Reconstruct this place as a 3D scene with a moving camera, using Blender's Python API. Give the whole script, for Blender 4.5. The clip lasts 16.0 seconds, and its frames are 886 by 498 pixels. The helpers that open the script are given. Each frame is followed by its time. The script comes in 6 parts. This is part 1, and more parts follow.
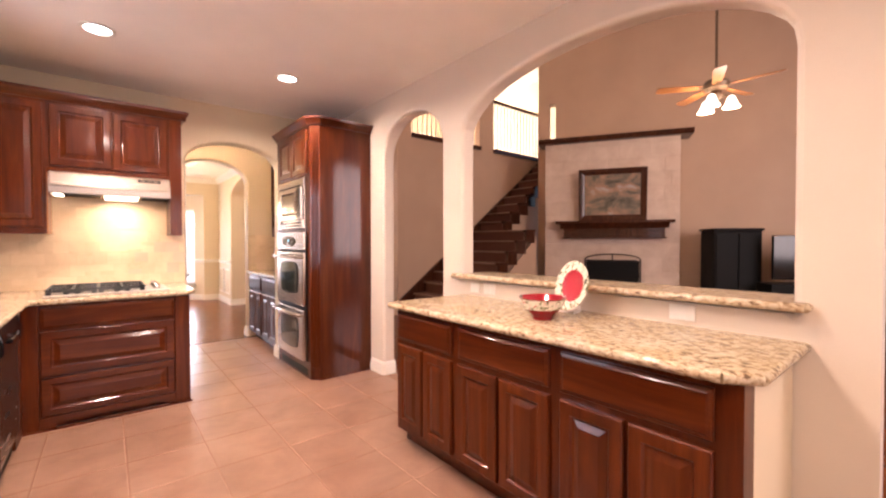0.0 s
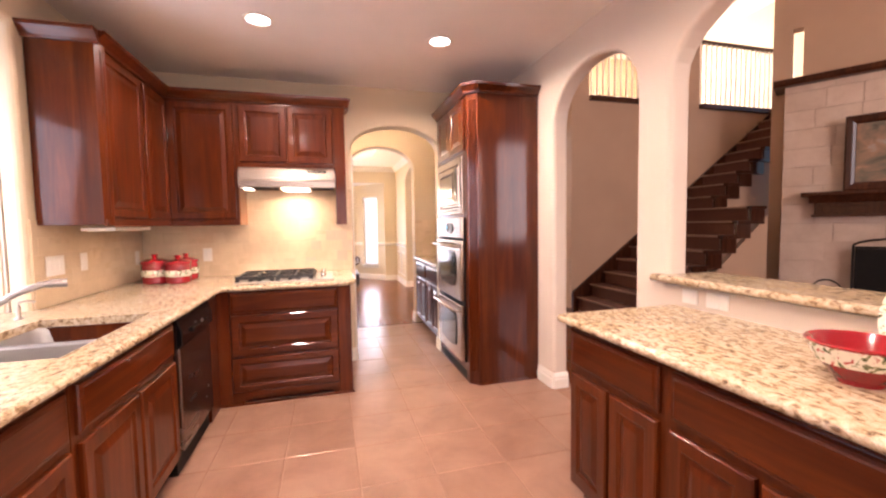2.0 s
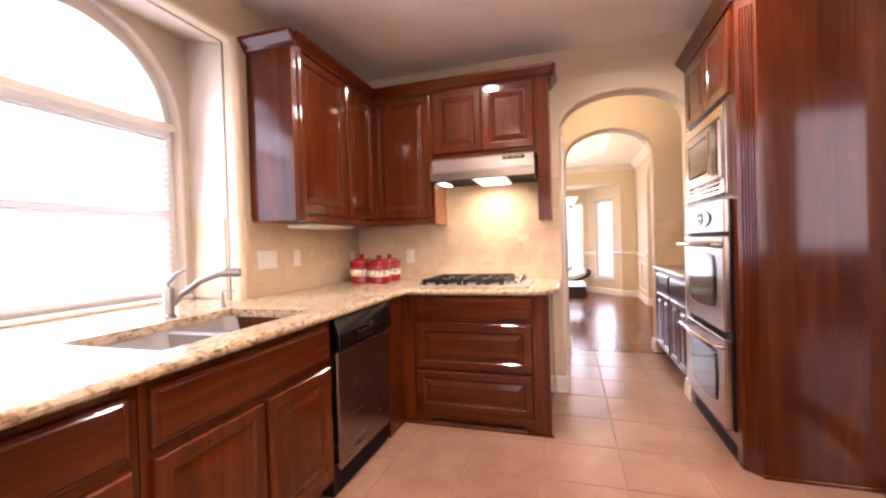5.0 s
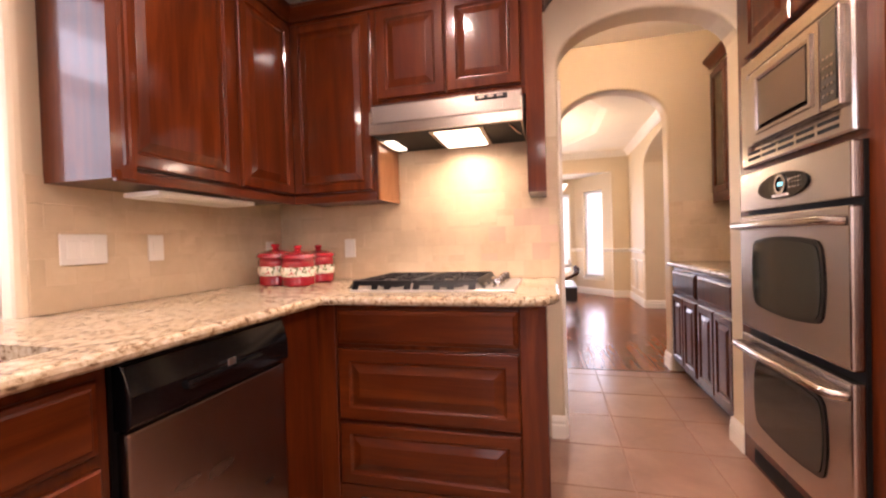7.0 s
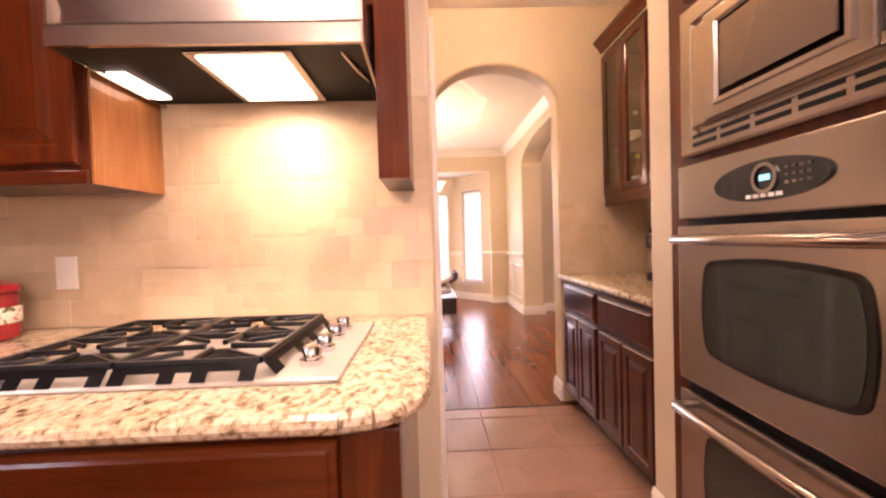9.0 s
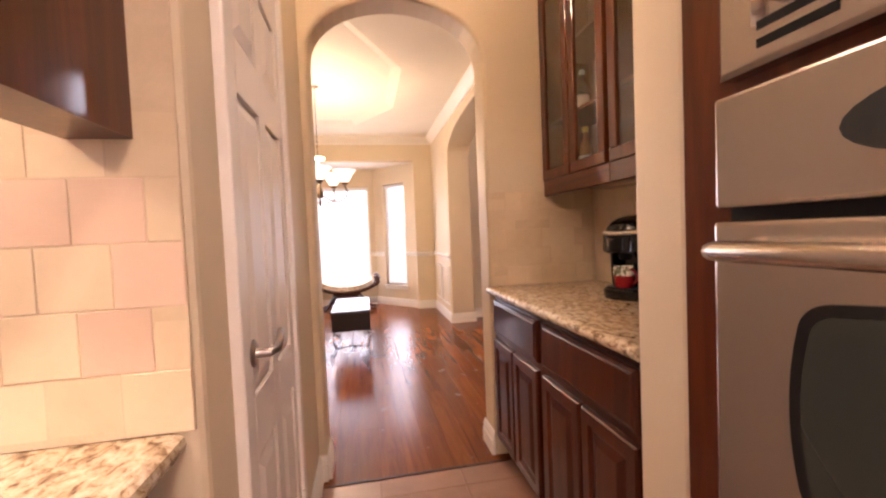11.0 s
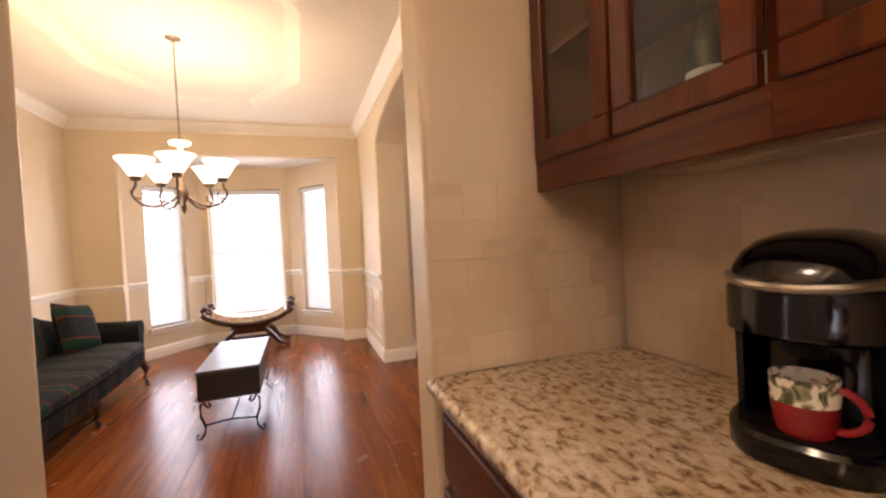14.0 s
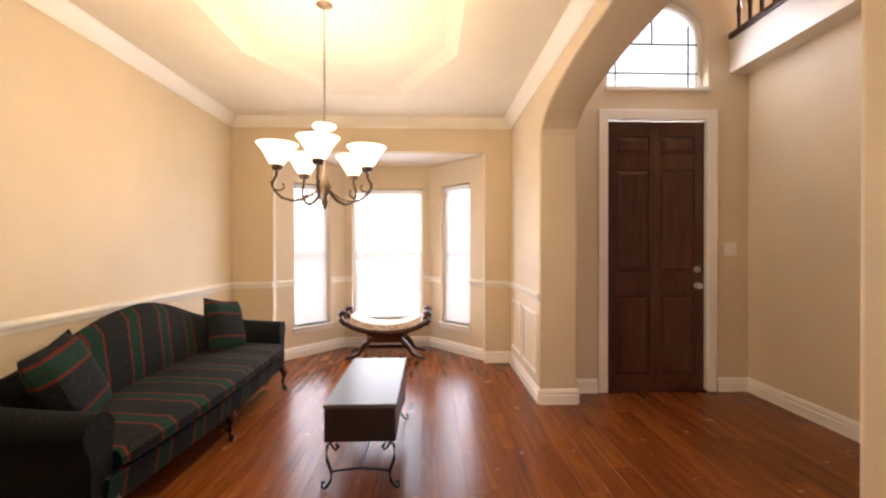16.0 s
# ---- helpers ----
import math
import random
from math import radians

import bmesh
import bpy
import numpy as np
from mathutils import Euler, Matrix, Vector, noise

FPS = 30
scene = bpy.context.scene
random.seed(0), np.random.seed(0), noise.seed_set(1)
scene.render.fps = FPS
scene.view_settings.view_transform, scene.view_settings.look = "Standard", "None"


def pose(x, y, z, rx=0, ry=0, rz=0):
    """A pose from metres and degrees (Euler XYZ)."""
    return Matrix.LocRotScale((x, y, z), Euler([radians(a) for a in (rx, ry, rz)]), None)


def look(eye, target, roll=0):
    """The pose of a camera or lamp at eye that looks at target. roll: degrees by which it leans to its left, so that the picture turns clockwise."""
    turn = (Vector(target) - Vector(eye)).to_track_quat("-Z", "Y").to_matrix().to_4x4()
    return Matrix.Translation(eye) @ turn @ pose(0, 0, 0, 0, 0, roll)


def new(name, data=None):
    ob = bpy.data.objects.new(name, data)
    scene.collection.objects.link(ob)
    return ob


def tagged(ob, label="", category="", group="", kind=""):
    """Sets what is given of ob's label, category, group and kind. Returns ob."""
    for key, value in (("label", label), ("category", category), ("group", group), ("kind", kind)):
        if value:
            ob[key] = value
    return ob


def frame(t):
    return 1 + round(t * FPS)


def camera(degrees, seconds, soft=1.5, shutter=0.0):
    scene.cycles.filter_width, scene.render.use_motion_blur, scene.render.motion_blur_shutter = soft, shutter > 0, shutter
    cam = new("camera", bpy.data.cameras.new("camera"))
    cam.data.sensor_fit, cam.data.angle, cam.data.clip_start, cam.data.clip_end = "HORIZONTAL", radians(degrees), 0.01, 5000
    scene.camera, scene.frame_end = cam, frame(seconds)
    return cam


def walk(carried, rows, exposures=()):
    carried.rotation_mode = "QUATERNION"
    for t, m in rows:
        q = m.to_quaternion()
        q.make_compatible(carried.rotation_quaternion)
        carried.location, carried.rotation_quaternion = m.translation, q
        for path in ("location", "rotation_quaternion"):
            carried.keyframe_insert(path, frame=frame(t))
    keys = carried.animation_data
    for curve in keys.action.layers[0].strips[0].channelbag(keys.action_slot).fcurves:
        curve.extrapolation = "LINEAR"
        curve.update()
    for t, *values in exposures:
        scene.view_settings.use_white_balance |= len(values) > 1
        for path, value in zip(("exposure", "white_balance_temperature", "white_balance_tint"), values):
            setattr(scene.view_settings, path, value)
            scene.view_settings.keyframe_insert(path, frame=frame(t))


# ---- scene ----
cam = camera(94.5, 16.0, soft=2.3)
METRES, EYE, TILT, LEAN, TURN = 6.45, 1.32, 0.0, 0.0, -39.4
ROWS = [
    (0.0, 0.0, 0.0, 0.0, -0.0, -0.94, 0.06),
    (0.5, -0.0054, 0.0321, 0.0034, 4.83, -1.87, 0.48),
    (1.0, -0.009, 0.0573, 0.0051, 10.33, -2.61, 0.63),
    (1.5, -0.0115, 0.0839, 0.0079, 16.93, -3.17, 0.79),
    (2.0, -0.0117, 0.1039, 0.0076, 23.7, -3.46, 0.94),
    (2.5, -0.0113, 0.1242, 0.0074, 30.15, -3.88, 0.92),
    (3.0, -0.0105, 0.1449, 0.0062, 37.57, -4.07, 0.9),
    (3.5, -0.0101, 0.165, 0.0049, 45.36, -3.97, 0.85),
    (4.0, -0.0158, 0.1839, 0.0002, 52.21, -2.64, 1.05),
    (6.5, -0.1358, 0.3065, -0.0276, 57.63, -0.23, 1.91),
    (7.0, -0.1652, 0.3345, -0.0271, 53.94, -0.93, 1.73),
    (7.5, -0.1904, 0.36, -0.0255, 49.95, -1.32, 1.27),
    (8.0, -0.2163, 0.3885, -0.0226, 46.48, -1.62, 1.44),
    (8.5, -0.2334, 0.416, -0.0195, 42.59, -1.64, 1.67),
    (9.0, -0.25, 0.4481, -0.0174, 37.44, -1.5, 1.74),
    (9.5, -0.2605, 0.4786, -0.0146, 32.67, -1.27, 1.87),
    (12.0, -0.3212, 0.6342, -0.0156, 26.47, -3.0, 2.65),
    (12.5, -0.3316, 0.6619, -0.0196, 23.7, -3.15, 3.07),
    (13.0, -0.3343, 0.6858, -0.0172, 20.21, -3.23, 3.33),
    (13.5, -0.3456, 0.7145, -0.0116, 18.95, -2.78, 3.23),
    (14.0, -0.3619, 0.7385, -0.0052, 20.11, -1.55, 2.81),
    (14.5, -0.3883, 0.7607, 0.0034, 23.89, -0.51, 2.07),
    (15.0, -0.416, 0.7855, 0.0072, 28.55, 0.37, 1.16),
    (15.5, -0.441, 0.8109, 0.0058, 33.12, 0.24, 0.35),
    (16.0, -0.4639, 0.8315, 0.0002, 37.6, -0.27, 0.05),
]
walk(cam, [(t, pose(0, 0, EYE, TILT, LEAN, TURN) @ pose(METRES * x, METRES * y, METRES * z, 90 + pitch, roll, yaw)) for t, x, y, z, yaw, pitch, roll in ROWS],
     exposures=[(0.0, 0.30, 6150, 27), (1.5, 0.28, 6100, 29), (3.0, 0.30, 5900, 25), (4.2, 0.24, 5800, 25), (6.5, -0.17, 5950, 29), (7.5, 0.06, 6250, 33), (9.0, 0.14, 6450, 39), (9.7, 0.10, 6500, 41), (12.0, -0.18, 6050, 25), (13.0, -0.26, 6100, 25), (14.0, -0.24, 6100, 24), (15.0, -0.24, 6100, 21), (16.0, -0.28, 6100, 20)])

# ---- world and large lights ----
world = bpy.data.worlds.new("world")
scene.world = world
world.use_nodes = True
wn = world.node_tree.nodes
sky = wn.new("ShaderNodeTexSky")
sky.sky_type, sky.sun_disc = "NISHITA", False
sky.sun_elevation, sky.sun_rotation = radians(40), radians(250)
wn["Background"].inputs[1].default_value = 0.12
world.node_tree.links.new(sky.outputs[0], wn["Background"].inputs[0])

sun = new("sun", bpy.data.lights.new("sun", "SUN"))
sun.data.energy, sun.data.angle, sun.data.color = 2.5, radians(0.5), (1, 0.95, 0.88)
sun.matrix_world = look((-12, -6, 12), (0, 2, 0))


def area(name, m, w, h, watts, colour=(1, 1, 1), spread=180):
    lamp = bpy.data.lights.new(name, "AREA")
    lamp.shape, lamp.size, lamp.size_y, lamp.energy, lamp.color = "RECTANGLE", w, h, watts, colour
    lamp.spread = radians(spread)
    ob = new(name, lamp)
    ob.matrix_world = m
    return ob


def bulb(name, x, y, z, watts, colour=(1, 0.76, 0.5), radius=0.04):
    lamp = bpy.data.lights.new(name, "POINT")
    lamp.energy, lamp.color, lamp.shadow_soft_size = watts, colour, radius
    ob = new(name, lamp)
    ob.location = (x, y, z)
    return ob


def downlight(name, x, y, z, watts, colour=(1, 0.8, 0.58), spread=165):
    lamp = bpy.data.lights.new(name, "AREA")
    lamp.shape, lamp.size, lamp.energy, lamp.color, lamp.spread = "DISK", 0.12, watts, colour, radians(spread)
    ob = new(name, lamp)
    ob.location = (x, y, z)
    return ob


DAY = (0.93, 0.96, 1.0)
WARM = (1, 0.74, 0.47)
# daylight standing in the kitchen, bay and foyer window openings
area("window_light_kitchen", look((-1.60, 2.78, 1.55), (2, 2.78, 1.0)), 1.0, 1.2, 15, DAY)
area("window_light_bay_centre", look((0.52, 11.40, 1.25), (0.6, 6, 0.9)), 0.9, 1.6, 21, DAY)
area("window_light_bay_side", look((-0.32, 10.98, 1.2), (1.5, 8, 0.9)), 0.45, 1.6, 10, DAY)
area("window_light_bay_far", look((1.36, 10.98, 1.2), (-0.5, 8, 0.9)), 0.45, 1.6, 10, DAY)
# added fill from behind the camera; the rear wall has no window
area("window_light_breakfast", look((0.4, -3.2, 1.5), (0.7, 4, 1.2)), 2.6, 1.7, 34, (1, 0.92, 0.86))
# added for assumed great room windows out of view; no opening is built
area("window_light_living", look((5.2, -3.4, 2.2), (6.0, 5, 1.6)), 3.0, 2.6, 190, (1, 0.86, 0.75))
area("window_light_foyer", look((3.15, 9.62, 3.1), (3.1, 6, 0.5)), 0.8, 0.6, 14, DAY)
# added lamp that brightens the gallery; no window stands there
area("window_light_gallery", look((6.6, 9.6, 4.6), (6.2, 6, 3.6)), 3.0, 1.5, 420, (1, 0.9, 0.76))
# lamps
for cx, cy in ((-0.03, 3.57), (1.22, 3.60), (-0.03, 1.6), (1.0, 1.4), (0.5, -0.8)):
    downlight("can_light_kitchen", cx, cy, 2.71, 33)
bulb("dome_light_pantry", 1.04, 5.35, 2.70, 23, (1, 0.76, 0.46), 0.08)
downlight("hood_lamp", 0.10, 4.53, 1.69, 6.5, (1, 0.75, 0.48), 170)
for i in range(5):
    a = radians(61 + 72 * i)
    bulb("chandelier_bulb", 0.44 + 0.25 * math.cos(a), 8.6 + 0.25 * math.sin(a), 1.93, 18, (1, 0.78, 0.47), 0.04)
for i in range(3):
    a = radians(60 + 120 * i)
    bulb("fan_bulb", 5.84 + 0.16 * math.cos(a), 1.79 + 0.16 * math.sin(a), 3.0, 14, WARM, 0.05)

# ---- materials ----
def material(name, colour, rough=0.5, metal=0.0, coat=0.0):
    m = bpy.data.materials.new(name)
    m.use_nodes = True
    b = m.node_tree.nodes["Principled BSDF"]
    b.inputs["Base Color"].default_value = (*colour, 1)
    b.inputs["Roughness"].default_value = rough
    b.inputs["Metallic"].default_value = metal
    b.inputs["Coat Weight"].default_value = coat
    b.inputs["Coat Roughness"].default_value = 0.08
    return m


def node(m, kind, **inputs):
    n = m.node_tree.nodes.new(kind)
    for k, v in inputs.items():
        n.inputs[k].default_value = v
    return n


def link(m, a, b):
    m.node_tree.links.new(a, b)


def bsdf(m):
    return m.node_tree.nodes["Principled BSDF"]


def coords(m, scale=(1, 1, 1), which="Object", shift=True):
    """Object or world coordinates, scaled, moved by a random step for each object."""
    if which == "World":
        src = node(m, "ShaderNodeNewGeometry").outputs["Position"]
    else:
        src = node(m, "ShaderNodeTexCoord").outputs[which]
    if shift:
        info = node(m, "ShaderNodeObjectInfo")
        mul = node(m, "ShaderNodeVectorMath")
        mul.operation = "MULTIPLY"
        link(m, info.outputs["Random"], mul.inputs[0])
        mul.inputs[1].default_value = (17.3, 9.1, 23.7)
        add = node(m, "ShaderNodeVectorMath")
        link(m, src, add.inputs[0])
        link(m, mul.outputs[0], add.inputs[1])
        src = add.outputs[0]
    mp = node(m, "ShaderNodeMapping")
    mp.inputs["Scale"].default_value = scale
    link(m, src, mp.inputs["Vector"])
    return mp.outputs[0]


def noise_tex(m, vec, scale, detail=4.0, rough=0.55, distortion=0.0):
    n = node(m, "ShaderNodeTexNoise", Scale=scale, Detail=detail, Roughness=rough, Distortion=distortion)
    link(m, vec, n.inputs["Vector"])
    return n.outputs["Fac"]


def ramp(m, fac, stops):
    r = node(m, "ShaderNodeValToRGB")
    el = r.color_ramp.elements
    while len(el) < len(stops):
        el.new(0.5)
    for e, (p, c) in zip(el, stops):
        e.position, e.color = p, (*c, 1)
    link(m, fac, r.inputs[0])
    return r.outputs[0]


def mix(m, fac, a, b, blend="MIX"):
    n = node(m, "ShaderNodeMix")
    n.data_type, n.blend_type = "RGBA", blend
    for s, v in ((n.inputs[0], fac), (n.inputs[6], a), (n.inputs[7], b)):
        if isinstance(v, (int, float)):
            s.default_value = v
        elif isinstance(v, tuple):
            s.default_value = (*v, 1)
        else:
            link(m, v, s)
    return n.outputs[2]


def bump(m, height, strength=0.2, distance=0.01):
    b = node(m, "ShaderNodeBump", Strength=strength, Distance=distance)
    link(m, height, b.inputs["Height"])
    link(m, b.outputs[0], bsdf(m).inputs["Normal"])


def paint(name, colour, rough=0.55, bumpy=0.12):
    """Wall paint on lightly textured plaster."""
    m = material(name, colour, rough)
    v = coords(m, which="World", shift=False)
    big = noise_tex(m, v, 1.3, 3)
    fine = noise_tex(m, v, 90, 3)
    c = ramp(m, big, [(0.3, tuple(x * 0.94 for x in colour)), (0.7, tuple(min(1, x * 1.04) for x in colour))])
    link(m, c, bsdf(m).inputs["Base Color"])
    bump(m, fine, bumpy, 0.004)
    return m


def wood(name, dark, mid, light, grain=(11, 11, 0.8), rough=0.36, coat=0.68):
    """Stained, varnished wood: broad mottling, long soft grain and fine pores under a clear coat."""
    m = material(name, mid, rough, 0, coat)
    bsdf(m).inputs["Coat Roughness"].default_value = 0.10
    bsdf(m).inputs["Coat IOR"].default_value = 1.46
    bsdf(m).inputs["Specular IOR Level"].default_value = 0.1
    v = coords(m, grain)
    a = noise_tex(m, v, 1.0, 5, 0.58, 1.6)
    cloud = noise_tex(m, coords(m, (2.6, 2.6, 1.5)), 1.0, 3, 0.55, 0.8)
    pores = noise_tex(m, coords(m, tuple(g * 7 for g in grain)), 1.0, 3, 0.6)
    c = ramp(m, a, [(0.2, dark), (0.5, mid), (0.85, light)])
    c2 = ramp(m, cloud, [(0.3, (0.70, 0.64, 0.60)), (0.68, (1, 1, 1))])
    c3 = ramp(m, pores, [(0.36, (0.66, 0.56, 0.48)), (0.52, (1, 1, 1))])
    col = mix(m, 0.35, mix(m, 0.8, c, c2, "MULTIPLY"), c3, "MULTIPLY")
    info = node(m, "ShaderNodeObjectInfo")
    tone = ramp(m, info.outputs["Random"], [(0, (0.88, 0.86, 0.84)), (1, (1.0, 1.0, 1.0))])
    link(m, mix(m, 1.0, col, tone, "MULTIPLY"), bsdf(m).inputs["Base Color"])
    wave = noise_tex(m, coords(m, (5, 5, 2.2)), 1.0, 2)
    bump(m, wave, 0.05, 0.02)
    return m


WALL = paint("wall_paint_cream", (0.66, 0.545, 0.375))
WALL_LIGHT = paint("wall_paint_pale", (0.68, 0.585, 0.485))
WALL_TAN = paint("wall_paint_tan", (0.50, 0.34, 0.23))
CEIL = paint("ceiling_paint", (0.88, 0.83, 0.765), 0.7, 0.2)
TRIM = paint("trim_paint_white", (0.83, 0.78, 0.69), 0.3, 0.02)
DOOR_WHITE = paint("door_paint", (0.80, 0.74, 0.66), 0.35, 0.03)
CAB_V = wood("cabinet_wood", (0.043, 0.0070, 0.0010), (0.094, 0.0165, 0.0021), (0.165, 0.037, 0.0047))
CAB_H = wood("cabinet_wood_across", (0.043, 0.0070, 0.0010), (0.094, 0.0165, 0.0021), (0.165, 0.037, 0.0047), (0.8, 11, 11))
CAB_PALE = wood("cabinet_side_wood", (0.30, 0.12, 0.035), (0.42, 0.18, 0.06), (0.52, 0.25, 0.09))
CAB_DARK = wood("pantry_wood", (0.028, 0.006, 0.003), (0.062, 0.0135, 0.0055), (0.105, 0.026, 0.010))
DARKWOOD = wood("dark_stained_wood", (0.02, 0.006, 0.003), (0.06, 0.018, 0.008), (0.12, 0.04, 0.016))
DOORWOOD = wood("entry_door_wood", (0.05, 0.019, 0.010), (0.085, 0.033, 0.017), (0.12, 0.05, 0.026), rough=0.35, coat=0.5)


def granite(name):
    m = material(name, (0.7, 0.6, 0.45), 0.17, 0, 0.0)
    v = coords(m, which="World", shift=False)
    warp = noise_tex(m, v, 3.0, 3, 0.6, 1.2)
    mid = noise_tex(m, coords(m, (1.0, 0.62, 1.0), "World", False), 58, 3, 0.55, 0.5)
    fine = noise_tex(m, v, 150, 2, 0.6)
    c = ramp(m, mid, [(0.32, (0.15, 0.10, 0.064)), (0.41, (0.34, 0.255, 0.165)), (0.50, (0.50, 0.415, 0.30)), (0.70, (0.62, 0.55, 0.445))])
    c2 = ramp(m, warp, [(0.35, (0.90, 0.80, 0.64)), (0.65, (1.0, 0.98, 0.94))])
    c3 = ramp(m, fine, [(0.30, (0.6, 0.5, 0.42)), (0.42, (1, 1, 1))])
    col = mix(m, 0.8, mix(m, 0.9, c, c2, "MULTIPLY"), c3, "MULTIPLY")
    link(m, col, bsdf(m).inputs["Base Color"])
    return m


GRANITE = granite("granite")


def stone_piece(name, a, b, rough, scale=9.0, coat=0.0, relief=0.25):
    """Stone or fired clay that differs a little from piece to piece."""
    m = material(name, a, rough, 0, coat)
    v = coords(m, which="World", shift=False)
    n1 = noise_tex(m, v, scale, 5, 0.6, 0.4)
    n2 = noise_tex(m, v, scale * 7, 3)
    c = ramp(m, n1, [(0.3, a), (0.7, b)])
    info = node(m, "ShaderNodeObjectInfo")
    tone = ramp(m, info.outputs["Random"], [(0, (0.91, 0.89, 0.87)), (0.5, (0.97, 0.96, 0.95)), (1, (1, 1, 1))])
    link(m, mix(m, 1.0, c, tone, "MULTIPLY"), bsdf(m).inputs["Base Color"])
    bump(m, n2, relief, 0.003)
    return m


FLOOR_TILE = stone_piece("floor_tile_clay", (0.225, 0.118, 0.078), (0.345, 0.20, 0.138), 0.28, 3, 0.1, 0.1)
GROUT = stone_piece("grout", (0.25, 0.14, 0.095), (0.325, 0.195, 0.138), 0.8, 12)
SPLASH = stone_piece("travertine", (0.60, 0.465, 0.295), (0.72, 0.58, 0.395), 0.42, 5, 0.05, 0.12)
SPLASH_PINK = stone_piece("travertine_pink", (0.60, 0.42, 0.30), (0.66, 0.48, 0.35), 0.42, 6, 0.05, 0.2)
SPLASH_GROUT = stone_piece("tile_joint", (0.60, 0.465, 0.30), (0.70, 0.56, 0.385), 0.8, 14)
LIMESTONE = stone_piece("limestone", (0.56, 0.43, 0.34), (0.68, 0.56, 0.46), 0.7, 4, 0, 0.4)


def plank_wood(name):
    m = material(name, (0.2, 0.07, 0.03), 0.3, 0, 0.0)
    bsdf(m).inputs["Specular IOR Level"].default_value = 0.22
    v = coords(m, (22, 1.5, 22))
    a = noise_tex(m, v, 1.0, 6, 0.62, 1.0)
    c = ramp(m, a, [(0.28, (0.135, 0.034, 0.006)), (0.5, (0.24, 0.069, 0.0125)), (0.75, (0.33, 0.11, 0.023))])
    info = node(m, "ShaderNodeObjectInfo")
    tone = ramp(m, info.outputs["Random"], [(0, (0.68, 0.63, 0.60)), (0.5, (0.93, 0.91, 0.9)), (1, (1.0, 1.0, 1.0))])
    geo = node(m, "ShaderNodeNewGeometry")
    tone2 = ramp(m, geo.outputs["Random Per Island"], [(0, (0.7, 0.66, 0.64)), (1, (1, 1, 1))])
    col = mix(m, 1.0, mix(m, 1.0, c, tone, "MULTIPLY"), tone2, "MULTIPLY")
    link(m, col, bsdf(m).inputs["Base Color"])
    vw = coords(m, which="World", shift=False)
    w = noise_tex(m, vw, 7, 3)
    r = node(m, "ShaderNodeMapRange")
    r.inputs["To Min"].default_value, r.inputs["To Max"].default_value = 0.17, 0.32
    link(m, w, r.inputs["Value"])
    link(m, r.outputs[0], bsdf(m).inputs["Roughness"])
    bump(m, a, 0.05, 0.003)
    return m


PLANK = plank_wood("plank_wood")


def brushed(name, colour, rough, scale):
    m = material(name, colour, rough, 1.0)
    v = coords(m, scale)
    n = noise_tex(m, v, 1.0, 2)
    r = node(m, "ShaderNodeMapRange")
    r.inputs["To Min"].default_value, r.inputs["To Max"].default_value = rough * 0.94, rough * 1.06
    link(m, n, r.inputs["Value"])
    link(m, r.outputs[0], bsdf(m).inputs["Roughness"])
    return m


STEEL = brushed("stainless_steel", (0.47, 0.41, 0.36), 0.24, (2, 5, 9))
STEEL_DARK = brushed("dark_stainless_steel", (0.27, 0.225, 0.195), 0.27, (2, 5, 9))
SINK_STEEL = material("sink_steel", (0.46, 0.45, 0.44), 0.45, 0.75)
CHROME = material("chrome", (0.75, 0.74, 0.73), 0.1, 1.0)
NICKEL = material("brushed_nickel", (0.52, 0.49, 0.46), 0.28, 1.0)
BRONZE = material("aged_bronze", (0.17, 0.12, 0.08), 0.38, 0.9)
IRON = material("black_iron", (0.012, 0.011, 0.012), 0.42, 0.6)
BLACK = material("black_plastic", (0.003, 0.003, 0.0035), 0.12, 0, 0.0)
BLACK_MATT = material("matt_black", (0.006, 0.0055, 0.005), 0.55)
bsdf(BLACK_MATT).inputs["Specular IOR Level"].default_value = 0.15
BLACK_GLASS = material("black_glass", (0.012, 0.014, 0.014), 0.06, 0, 0.5)
OVEN_GLASS = material("oven_window_glass", (0.02, 0.024, 0.019), 0.07, 0, 0.25)
MICRO_GLASS = material("microwave_window_mesh", (0.16, 0.115, 0.085), 0.16, 0.6, 0.4)
PLASTIC_WHITE = material("white_plastic", (0.80, 0.77, 0.71), 0.35)
RED = material("red_glaze", (0.27, 0.009, 0.014), 0.12, 0, 0.6)
PLATE_RED = material("red_glaze_matt", (0.42, 0.03, 0.045), 0.25, 0, 0.3)
LEATHER = material("dark_leather", (0.02, 0.013, 0.012), 0.38)
# pale colour for the light that catches the carpeted tread edges
EDGE_LIGHT = stone_piece("carpet_edge_light", (0.26, 0.16, 0.11), (0.34, 0.22, 0.16), 0.9, 40, 0, 0.5)
CARPET = stone_piece("stair_carpet", (0.09, 0.034, 0.022), (0.15, 0.06, 0.038), 0.95, 60, 0, 0.6)


def floral(name):
    """Cream glaze with a painted band of leaves and blossom."""
    m = material(name, (0.8, 0.74, 0.6), 0.15, 0, 0.5)
    v = coords(m, which="Object", shift=False)
    n = noise_tex(m, v, 42, 2, 0.5, 0.6)
    c = ramp(m, n, [(0.34, (0.05, 0.06, 0.03)), (0.42, (0.32, 0.30, 0.16)), (0.47, (0.80, 0.74, 0.61)), (0.62, (0.80, 0.74, 0.61)), (0.68, (0.5, 0.12, 0.1))])
    link(m, c, bsdf(m).inputs["Base Color"])
    return m


FLORAL = floral("painted_glaze")


